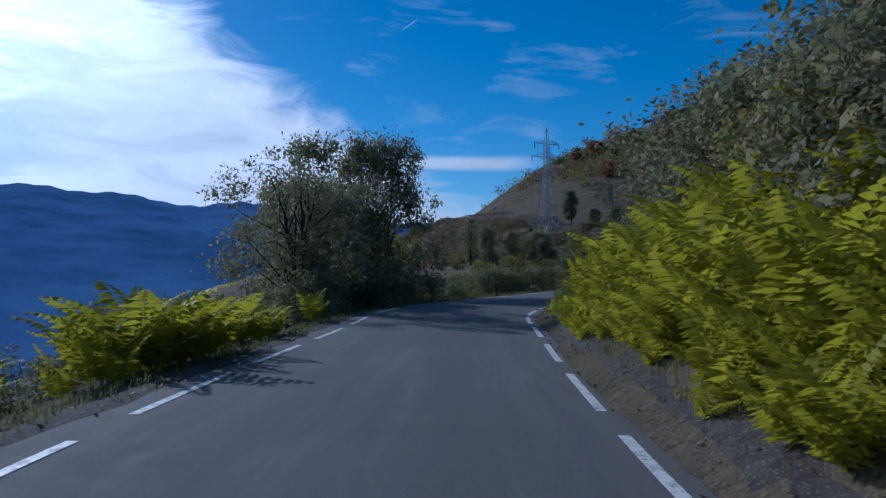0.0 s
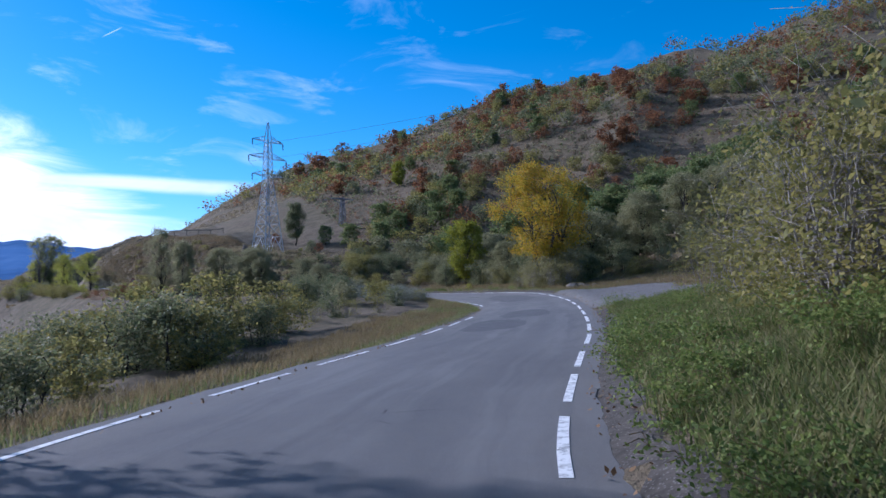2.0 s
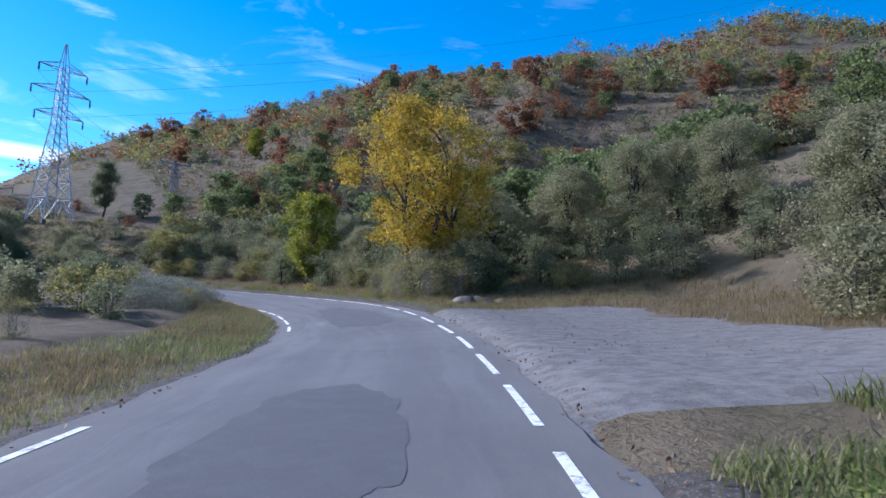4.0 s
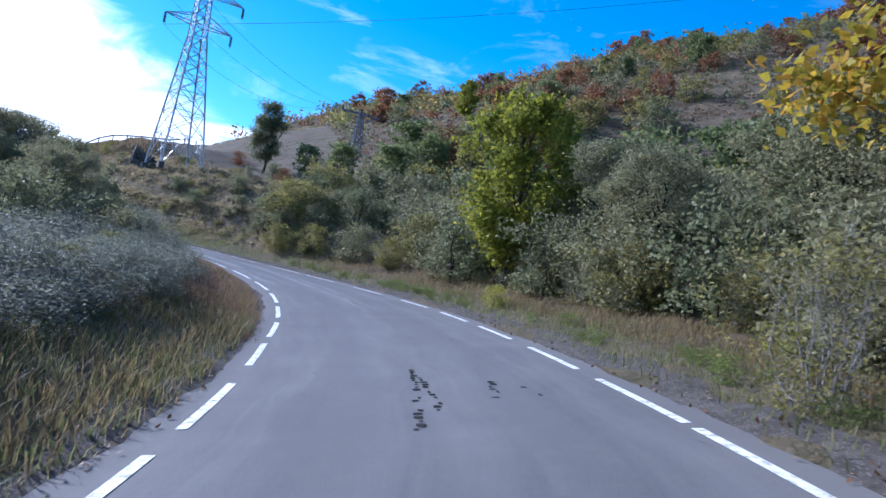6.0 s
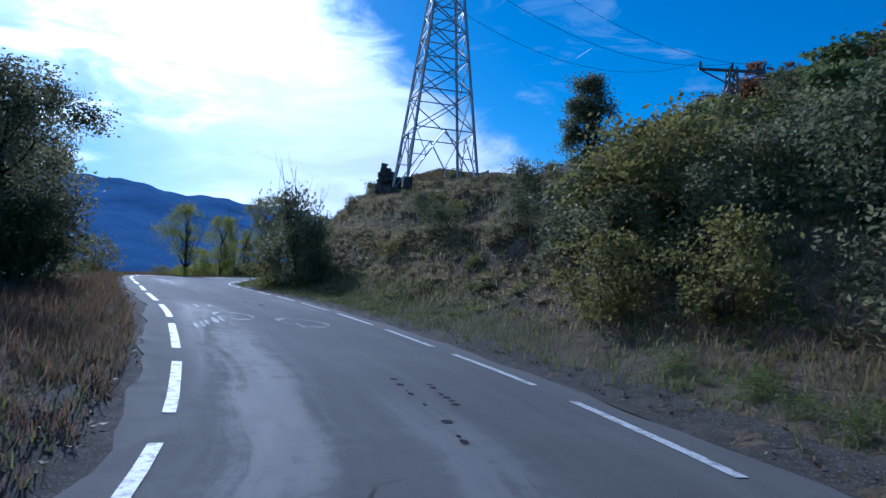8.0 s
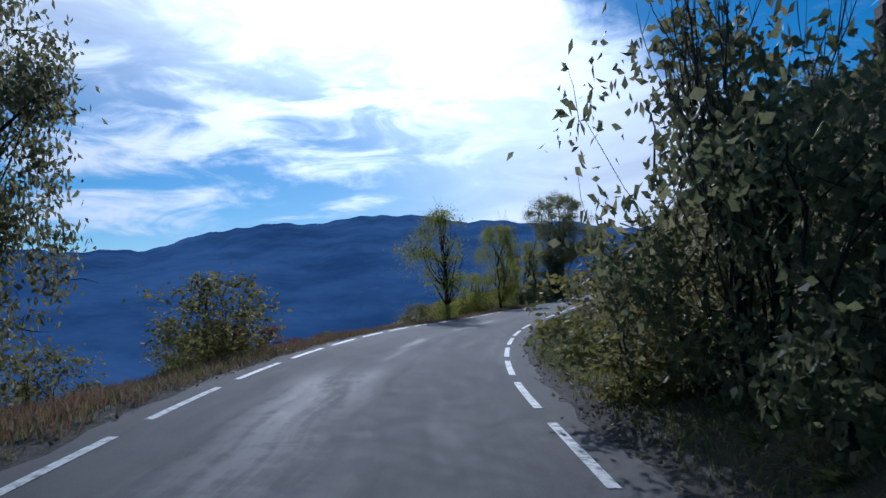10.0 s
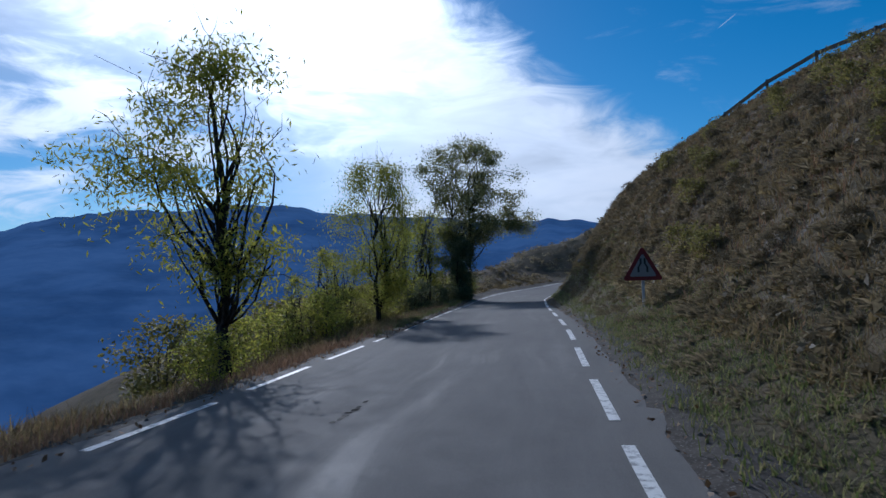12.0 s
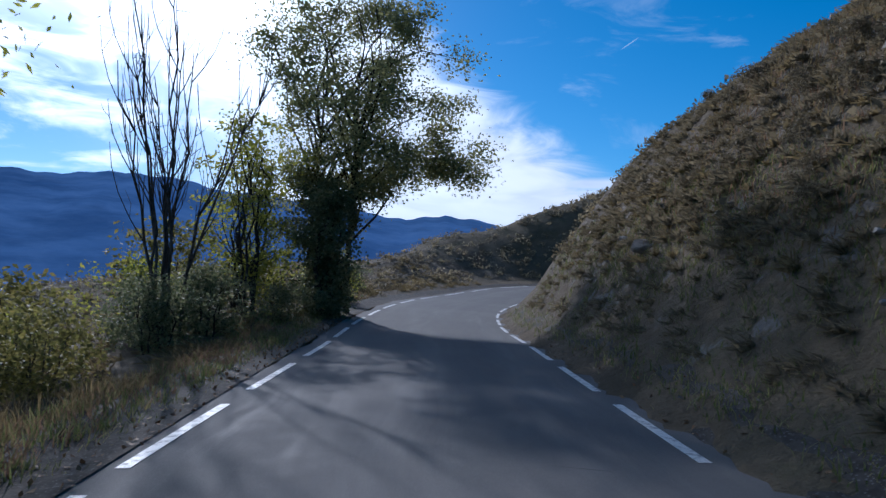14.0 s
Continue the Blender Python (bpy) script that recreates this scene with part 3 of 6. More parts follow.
def limb(rng, a, b, r0, r1, shape, sag=0.12, sides=5, pieces=4):
    a, b = np.array(a), np.array(b)
    length = np.linalg.norm(b - a)
    mid = rng.normal(size=3) * length * sag
    mid[2] += length * 0.08
    pts = [a + (b - a) * u + mid * 4 * u * (1 - u) + rng.normal(size=3) * length * 0.02 * (0 < u < 1) for u in np.linspace(0, 1, pieces + 1)]
    shape.tube(pts, [r0 + (r1 - r0) * u for u in np.linspace(0, 1, pieces + 1)], sides)
    return pts


def plant(name, label, category, seed, tall, spread, leaf_mat, bark, stems=1, trunk=0.12, bare=0.25, clumps=70, per=70, length=0.11, width=0.05,
          puff=0.42, droop=0.2, lean=(0, 0), top=0.55, limbs=22, twigs=40, open_=0.0, group="", hollow=0.55, grow=1.0, lobes=()):
    """A tree or shrub: trunk with limbs, and a crown of leaf clumps. bare: share of the height below the crown; top: where the crown is widest."""
    rng = np.random.RandomState(seed)
    length, width = length * 1.45 * grow, width * 1.55 * grow
    root = thing(name, label, category, group)
    wood = Shape()
    lo = tall * bare
    feet = []
    for k in range(stems):
        a = 2 * math.pi * k / stems + rng.uniform(0, 1)
        r = 0 if stems == 1 else spread * rng.uniform(0.05, 0.25)
        foot = np.array([math.cos(a) * r, math.sin(a) * r, -0.25])
        head = np.array([lean[0] + math.cos(a) * r * 2.2, lean[1] + math.sin(a) * r * 2.2, tall * rng.uniform(0.72, 0.92)])
        feet.append(limb(rng, foot, head, trunk * rng.uniform(0.75, 1.1), trunk * 0.18, wood, 0.05, 7, 7))
    # lobes of the crown
    heads = []
    for k in range(clumps):
        for tries in range(20):
            u = rng.uniform(0, 1)
            wide = math.sqrt(max(0.0, 1 - ((u - top) / (top if u < top else 1.02 - top)) ** 2)) * 0.85 + 0.15
            a = rng.uniform(0, 2 * math.pi)
            rr = math.sqrt(rng.uniform(hollow**2, 1)) if rng.uniform() < 0.75 else rng.uniform(0, 1)
            bulge = 1 + 0.28 * math.sin(a * 2 + seed) + 0.22 * math.sin(a * 3 + u * 7 + seed * 2)
            q = np.array([math.cos(a), math.sin(a), 0]) * spread * wide * rr * bulge
            hole = math.sin(q[0] * 2.4 / spread * 2 + seed) * math.sin(q[1] * 2.1 / spread * 2 + 2 * seed) * math.sin(u * 8 + seed)
            if hole > -open_ * 0.1 - 0.35 * open_ or open_ == 0:
                break
        heads.append(q + (lean[0] * u, lean[1] * u, lo + u * (tall - lo)))
    for x, y, z, r, count in lobes:
        heads += [np.array((x, y, z)) + rng.normal(size=3) * r * (.6, .6, .4) for k in range(count)]
    clumps = len(heads)
    heads = np.array(heads)
    for k in range(min(limbs, clumps)):
        line = feet[rng.randint(len(feet))]
        z = heads[k][2] * rng.uniform(0.35, 0.8)
        start = min(line, key=lambda p: abs(p[2] - z))
        limb(rng, start, heads[k], trunk * rng.uniform(0.22, 0.42), trunk * 0.06, wood, 0.1, 4, 4)
    for k in range(twigs):
        c = heads[rng.randint(len(heads))]
        t = rng.normal(size=3) * puff * 1.0
        limb(rng, c, c + t + (0, 0, puff * 0.7), trunk * 0.06 + 0.004, 0.003, wood, 0.1, 3, 2)
    part("trunk", wood.mesh("trunk", bark, True), root)
    if per:
        size = rng.uniform(0.6, 1.35, clumps)
        centres = np.concatenate([heads[k] + rng.normal(size=(int(per * size[k]), 3)) * puff * size[k] * (0.62, 0.62, 0.48) for k in range(clumps)])
        centres[:, 2] = np.maximum(centres[:, 2], 0.08)
        part("crown", quads_mesh("crown", leaves(rng, centres, length, width, droop), leaf_mat), root)
    return root


PLANTS = {}
USUAL = {"bush_dark": .7, "thicket": .75, "heath": .5, "oak": .62, "bush_olive": .8, "bush_rust": .75, "maple": .8, "bush_lime": .8}


def put(kind, s=None, d=None, size=1.0, turn=0.0, xy=None, sink=0.05, lean=0.0, wide=None, label=""):
    """A copy of one of the plants, standing on the ground."""
    x, y = xy if xy else at_road(s, d)
    z = float(land([x], [y])[0])
    source, used = PLANTS[kind]
    k = USUAL.get(kind, 1.0)
    m = pose(x, y, z - sink, lean, 0, turn) @ Matrix.Diagonal((k * (wide or size), k * (wide or size), k * size, 1))
    if used:
        ob = copy_thing(source, m @ Matrix.Diagonal((*(1 / v for v in source.scale), 1)))
    else:
        ob = source
        ob.matrix_basis = m
        PLANTS[kind][1] = True
    if label:
        ob["label"] = label
    return ob


# ---- ground ----
def spread_lines(lo, hi, step, far_lo, far_hi, growth=1.13):
    out = list(np.arange(lo, hi + step / 2, step))
    for sign, end, edge in ((-1, far_lo, lo), (1, far_hi, hi)):
        g, q = step, edge
        while (q - end) * sign < 0:
            g = min(g * growth, 60)
            q += sign * g
            out.append(q)
    return np.array(sorted(out))


def build_ground():
    gx, gy = spread_lines(-22, 48, 0.6, -1500, 1100), spread_lines(-6, 205, 0.6, -700, 1500)
    X, Y = np.meshgrid(gx, gy)
    Z = land(X.ravel(), Y.ravel())
    w, h = len(gx), len(gy)
    v = np.stack([X.ravel(), Y.ravel(), Z], 1)
    i = np.arange(w * h).reshape(h, w)
    f = np.stack([i[:-1, :-1].ravel(), i[:-1, 1:].ravel(), i[1:, 1:].ravel(), i[1:, :-1].ravel()], 1)
    ob = new("ground", mesh("ground", v, f.tolist(), GROUND, True))
    tagged(ob, "dry grassy hillside with heath and stony earth", "ground", kind="structure")


def ribbon(lo, hi, left, right, lift, step=0.7, skirt=0.0, bands=6):
    """Vertices and faces of a strip on the road; left and right give its edges' distances from the road's middle at s."""
    v, f = [], []
    n = max(2, int((hi - lo) / step) + 1)
    for s in np.linspace(lo, hi, n):
        offs = np.linspace(left(s), right(s), bands + 1)
        z, b = np.interp(s, LINE_S, LINE_Z), np.tan(np.radians(np.interp(s, LINE_S, LINE_BANK)))
        row = [(*at_road(s, d), z - d * b + lift - 0.012 * (d / 2.6) ** 2) for d in offs]
        if skirt:
            row = [(row[0][0], row[0][1], row[0][2] - skirt)] + row + [(row[-1][0], row[-1][1], row[-1][2] - skirt)]
        v += row
    k = bands + 1 + (2 if skirt else 0)
    for a in range(n - 1):
        for c in range(k - 1):
            p = a * k + c
            f.append((p, p + 1, p + k + 1, p + k))
    return v, f


def build_road():
    def fray(s, k):
        return 0.05 * math.sin(s * 1.9 + k) + 0.05 * math.sin(s * 0.57 + 2 * k) + 0.03 * math.sin(s * 4.3 + 3 * k)

    v, f = ribbon(-38, 240, lambda s: left_line(s) - 0.36 + fray(s, 1), lambda s: right_line(s) + 0.42 + fray(s, 2), 0.0, 0.5, 0.25)
    data = mesh("road", v, f, ASPHALT)
    n = len(v) // 9
    stretch = np.linspace(-38, 240, n)
    share = np.array([0, 0, 1, 2, 3, 4, 5, 6, 6]) / 6
    lo, hi = np.array([left_line(q) - .36 for q in stretch]), np.array([right_line(q) + .42 for q in stretch])
    data.attributes.new("along", "FLOAT", "POINT").data.foreach_set("value", stretch.repeat(9))
    data.attributes.new("across", "FLOAT", "POINT").data.foreach_set("value", (lo[:, None] + (hi - lo)[:, None] * share).ravel())
    road = tagged(new("road", data), "narrow grey asphalt mountain road, worn and patchy", "road", kind="structure")
    for line, starts in ((left_line, LEFT_DASHES), (right_line, RIGHT_DASHES)):
        firsts = [starts[0] - 3.4 * k for k in range(10, 0, -1)]
        for a, c in zip(starts, starts[1:]):
            n = max(1, round((c - a) / 3.4))
            firsts += [a + (c - a) * k / n for k in range(n)]
        firsts += [starts[-1] + 3.3 * k for k in range(14)]
        for s in firsts:
            if line is left_line and 55 < s < 69:
                continue
            v, f = ribbon(s, s + 2.4, lambda q: line(q) - 0.052, lambda q: line(q) + 0.052, 0.006, 0.6, 0, 1)
            part("edge_dash", mesh("edge_dash", v, f, PAINT), road)
    return road


LEFT_DASHES = [6.5, 10.2, 13.7, 41.9, 45.4, 73.9, 76.9, 83.4, 87.2, 120.6, 124.0, 127.5, 150.3, 153.5, 173.9, 176.8, 179.8]
RIGHT_DASHES = [6.9, 10.5, 14.2, 37.4, 41.2, 74.8, 78.1, 83.3, 86.5, 90.1, 93.5, 97.2, 105.6, 108.7, 121.7, 124.8, 158.0, 161.6, 176.6, 179.9]


# ---- far mountains ----
def build_far():
    bearing = np.arange(-40, 121, 0.5)
    rise = np.interp(bearing, [-40, 0, 10, 13, 16, 19, 22, 26, 32, 36, 39, 42, 44, 50, 57, 70, 90, 120], [4, 4, 4.6, 5.4, 5.9, 5.2, 5.8, 6.2, 6.5, 7.0, 7.3, 6.8, 6.7, 6.4, 4.6, 4.6, 5.5, 5])
    rise = rise + 0.12 * np.sin(bearing * 1.1) + 0.06 * np.sin(bearing * 3.3)
    v, f = [], []
    rows_at = [(420, -0.9), (800, -0.75), (1200, -0.35), (1700, 0.0), (2100, 0.25), (2500, 0.5), (2900, 0.75), (3300, 1.0), (3700, 0.8)]
    for r, share in rows_at:
        for k, b in enumerate(bearing):
            bump = 0.02 * math.sin(b * 0.5 + r) + 0.012 * math.sin(b * 1.3 + r * 2) if share < 1 else 0
            z = (share + bump * min(1, share + .3)) * math.tan(radians(rise[k])) * 3300
            v.append((-math.sin(radians(b)) * r, math.cos(radians(b)) * r, z))
    n = len(bearing)
    for a in range(len(rows_at) - 1):
        for k in range(n - 1):
            p = a * n + k
            f.append((p, p + n, p + n + 1, p + 1))
    tagged(new("backdrop", mesh("backdrop", v, f, FAR, True)), "far mountains across the valley, blue haze in their colour", "mountains", kind="structure")


build_ground()
build_road()
build_far()

# ---- plants: one of each kind ----
def bare_shrub():
    """A fan of leafless stems, each with side shoots."""
    rng = np.random.RandomState(16)
    root = thing("bare_shrub", "leafless shrub with a fan of thin pale stems", "shrub")
    for k in range(10):
        wood = Shape()
        a, tilt, tall = rng.uniform(0, 6.28), rng.uniform(.04, .42), rng.uniform(2.6, 4.2)
        out = np.array([math.cos(a), math.sin(a), 0])
        foot = out * rng.uniform(.02, .15) + np.array([0, 0, -.1])
        pts = [foot + out * tall * tilt * u ** 1.4 + np.array([0, 0, tall * u]) + rng.normal(size=3) * .035 * (u > 0) for u in np.linspace(0, 1, 9)]
        wood.tube(pts, list(np.linspace(.028, .006, 9)), 5)
        for j in range(8):
            start = pts[rng.randint(3, 8)]
            b = a + rng.uniform(-1.6, 1.6)
            reach = rng.uniform(.4, 1.1)
            way = np.array([math.cos(b) * .5, math.sin(b) * .5, 1.0]) * reach
            shoot = [start + way * u + np.array([math.cos(b), math.sin(b), 0]) * .12 * reach * math.sin(u * 3) for u in np.linspace(0, 1, 5)]
            wood.tube(shoot, list(np.linspace(.011, .003, 5)), 4)
            for twig in range(2):
                p = shoot[rng.randint(1, 4)]
                q = p + rng.normal(size=3) * .12 + np.array([0, 0, rng.uniform(.15, .4)])
                wood.tube([p, (p + q) / 2 + rng.normal(size=3) * .015, q], [.005, .004, .002], 3)
        part("stem", wood.mesh("stem", BARK, True), root)
    return root


def kinds():
    P = {}
    P["walnut"] = plant("autumn_tree", "golden autumn tree with broad leaves by the road", "tree", 11, 8.5, 3.0, LEAF_GOLD, BARK, 3, 0.13, 0.26, 160, 170, 0.095, 0.055, 0.5, 0.5, top=0.6, limbs=45, twigs=70, open_=0.6)
    P["poplar"] = plant("yellow_tree", "upright yellow-green tree standing in the hedge", "tree", 12, 7.0, 2.0, LEAF_LIME, BARK, 1, 0.15, 0.15, 130, 120, 0.13, 0.08, 0.42, 0.4, top=0.5, limbs=25)
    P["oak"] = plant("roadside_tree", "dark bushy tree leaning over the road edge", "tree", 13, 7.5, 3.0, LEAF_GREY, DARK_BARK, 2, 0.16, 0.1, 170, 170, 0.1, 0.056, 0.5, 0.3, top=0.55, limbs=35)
    P["willow"] = plant("willow_tree", "thin open tree with drooping yellowing leaves", "tree", 14, 5.4, 1.15, LEAF_SUN, DARK_BARK, 1, 0.1, 0.24, 50, 105, 0.085, 0.022, 0.38, 0.9, top=0.5, limbs=46, twigs=110, open_=0.5, lean=(-.3, -.1), lobes=((-1.5, -.6, 3.4, .55, 14), (-1.0, -.4, 4.2, .4, 8), (-.2, 0, 5.0, .5, 12), (.3, .2, 1.7, .5, 8)))
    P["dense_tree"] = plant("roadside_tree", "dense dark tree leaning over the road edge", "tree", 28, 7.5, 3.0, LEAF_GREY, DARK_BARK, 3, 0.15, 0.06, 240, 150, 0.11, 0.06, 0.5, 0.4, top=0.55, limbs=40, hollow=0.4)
    P["ivy"] = plant("ivy_column", "dark column of ivy grown round a dead trunk", "shrub", 26, 3.4, .8, LEAF_DARK, DARK_BARK, 2, 0.1, 0.02, 90, 110, 0.06, 0.05, 0.26, 0.2, top=0.4, limbs=10, twigs=30, hollow=0.3)
    P["weed"] = plant("leafy_weed", "low leafy green weeds on the bank", "plant", 27, .6, .5, LEAF_WEED, STRAW, 7, 0.006, 0.02, 24, 46, 0.032, 0.018, 0.13, 0.1, top=0.55, limbs=12, twigs=14, hollow=0.2)
    P["alder"] = plant("alder_tree", "tall tree with a spreading crown over an ivy-clad trunk", "tree", 15, 8.8, 2.35, LEAF_ALDER, DARK_BARK, 2, 0.11, 0.36, 150, 270, 0.062, 0.042, 0.42, 0.2, top=0.5, limbs=60, twigs=90, open_=0.45, lobes=((2.2, .7, 4.3, .8, 15), (2.9, .9, 4.1, .45, 6), (-1.6, 0, 3.4, .9, 12)))
    P["thin_tree"] = plant("thin_tree", "slender many-stemmed tree with sparse yellowing leaves", "tree", 25, 5.6, 1.3, LEAF_SUN, DARK_BARK, 5, 0.06, 0.2, 60, 60, 0.09, 0.045, 0.36, 0.3, top=0.5, limbs=30, twigs=60, open_=0.3)
    P["bare"] = bare_shrub()
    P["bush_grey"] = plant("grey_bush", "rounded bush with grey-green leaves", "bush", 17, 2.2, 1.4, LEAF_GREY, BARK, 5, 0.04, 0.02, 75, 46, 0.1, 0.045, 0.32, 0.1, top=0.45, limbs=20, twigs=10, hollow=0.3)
    P["bush_dark"] = plant("dark_bush", "dense bush with dark green leaves", "bush", 18, 2.8, 1.8, LEAF_DARK, DARK_BARK, 5, 0.05, 0.02, 80, 44, 0.11, 0.06, 0.38, 0.1, top=0.45, limbs=20, twigs=10, hollow=0.3)
    P["bush_olive"] = plant("olive_bush", "bush with olive and yellowish leaves", "bush", 19, 2.4, 1.5, LEAF_OLIVE, BARK, 5, 0.04, 0.02, 72, 44, 0.11, 0.055, 0.34, 0.2, top=0.5, limbs=20, twigs=10, hollow=0.3)
    P["bush_rust"] = plant("rust_bush", "autumn bush with rust-red leaves", "bush", 20, 2.4, 1.4, LEAF_RUST, BARK, 4, 0.04, 0.02, 50, 40, 0.12, 0.07, 0.36, 0.2, top=0.55, limbs=18, twigs=20, hollow=0.3)
    P["bush_lime"] = plant("yellow_bush", "low leafy bush turning yellow-green", "bush", 21, 1.8, 1.2, LEAF_SUN, BARK, 4, 0.03, 0.02, 45, 42, 0.085, 0.042, 0.34, 0.3, top=0.55, limbs=14, twigs=20, hollow=0.3)
    P["climber"] = plant("climber_tangle", "sprawling tangle of climbers with fluffy grey seed heads", "shrub", 29, 1.9, 1.6, LEAF_SEED, PALE_BARK, 12, 0.014, 0.02, 90, 52, 0.05, 0.04, 0.3, 0.1, top=0.4, limbs=40, twigs=80, hollow=0.2)
    P["thicket"] = plant("dry_thicket", "tangle of dry grey stems and withered climbers", "shrub", 22, 2.6, 1.7, LEAF_OLIVE, PALE_BARK, 16, 0.022, 0.03, 60, 34, 0.065, 0.032, 0.36, 0.2, top=0.5, limbs=60, twigs=120, hollow=0.2)
    P["maple"] = plant("slope_tree", "dark green tree on the hillside", "tree", 23, 5.0, 2.1, LEAF_GREEN, DARK_BARK, 1, 0.14, 0.12, 60, 30, 0.26, 0.16, 0.46, 0.2, top=0.5, limbs=12, twigs=10)
    P["redtree"] = plant("red_tree", "rust-red autumn tree on the hillside", "tree", 24, 4.6, 1.8, LEAF_RUST, BARK, 1, 0.12, 0.12, 55, 30, 0.26, 0.16, 0.46, 0.2, top=0.55, limbs=12, twigs=10)
    for name, of, label, seed, mat in (("grey_bush", "far_grey", "rounded bush with grey-green leaves", 31, LEAF_GREY), ("dark_bush", "far_dark", "dense bush with dark green leaves", 32, LEAF_DARK),
                                      ("olive_bush", "far_olive", "bush with olive and yellowish leaves", 33, LEAF_OLIVE), ("rust_bush", "far_rust", "autumn bush with rust-red leaves", 34, LEAF_RUST), ("heath_bush", "heath", "small brownish heath bush on the slope", 35, LEAF_HEATH)):
        P[of] = plant(name, label, "bush", seed, 2.6, 1.6, mat, BARK, 4, 0.04, 0.02, 48, 22, 0.17, 0.1, 0.4, 0.1, top=0.45, limbs=6, twigs=6, hollow=0.3)
    return {k: [v, False] for k, v in P.items()}


PLANTS = kinds()

# ---- smaller strips of ground beside the road ----
def sheet(name, s0, s1, d0, d1, lift, mat, label, category, step=0.5, ragged=0.12, skew=0.0, smooth=False, over=-0.012, reach=0.35):
    """A strip of ground between two distances from the road's middle."""
    ns, nd = int((s1 - s0) / step) + 1, max(2, int(abs(d1 - d0) / 0.2) + 1)
    S, D = np.meshgrid(np.linspace(s0, s1, ns), np.linspace(d0, d1, nd), indexing="ij")
    u = (D - d0) / (d1 - d0)
    S = S + skew * u * (S - s0) / (s1 - s0)
    D = D + ragged * u * (np.sin(S * 1.7) + 0.7 * np.sin(S * 4.3 + 1) + 0.5 * np.sin(S * 9.1))
    x, y = at_road(S.ravel(), D.ravel())
    # flush with the asphalt's edge, then on to the ground
    near = D.ravel()
    surface = np.interp(S.ravel(), LINE_S, LINE_Z) - near * np.tan(np.radians(np.interp(S.ravel(), LINE_S, LINE_BANK))) - 0.012 * (near / 2.6) ** 2
    out = np.clip((np.abs(near) - 2.45) / reach, 0, 1)
    taper = np.clip((1.1 - u) * 5, 0, 1).ravel()
    z = (surface + over) * (1 - out) + out * (land(x, y, not smooth) + .012 + lift * taper - 0.07 * (1 - np.clip((1 - u.ravel()) * 4, 0, 1)))
    z -= .25 * out * (1 - np.clip(np.minimum(S - s0, S.max() - S) / 1.2, 0, 1)).ravel()
    i = np.arange(ns * nd).reshape(ns, nd)
    f = np.stack([i[:-1, :-1].ravel(), i[:-1, 1:].ravel(), i[1:, 1:].ravel(), i[1:, :-1].ravel()], 1)
    if d1 < d0:
        f = f[:, ::-1]
    return tagged(new(name, mesh(name, np.stack([x, y, z], 1), f.tolist(), mat, True)), label, category, kind="structure")


sheet("shoulder_left", -30, 225, -2.2, -3.05, 0.02, SHOULDER, "bare soil shoulder strewn with leaves", "shoulder")
sheet("shoulder_left_bend", 168, 199, -2.12, -3.75, 0.03, SHOULDER, "soil and debris creeping over the asphalt edge", "shoulder", step=0.25, ragged=0.03, over=0.014, reach=0.9)
sheet("shoulder_right_near", -30, 54, 2.3, 3.1, 0.02, SHOULDER, "bare soil shoulder along the road edge", "shoulder")
sheet("shoulder_right_far", 71.5, 225, 2.2, 3.1, 0.02, SHOULDER, "bare soil shoulder along the road edge", "shoulder")
sheet("layby", 54, 71, 2.3, 10.5, 0.05, GRAVEL, "pale gravel lay-by beside the road", "gravel", 0.5, 0.35, 4.5, True)


def on_road(s, d, lift=0.004):
    z, b = np.interp(s, LINE_S, LINE_Z), np.tan(np.radians(np.interp(s, LINE_S, LINE_BANK)))
    return (*at_road(s, d), z - d * b + lift - 0.012 * (d / 2.6) ** 2)


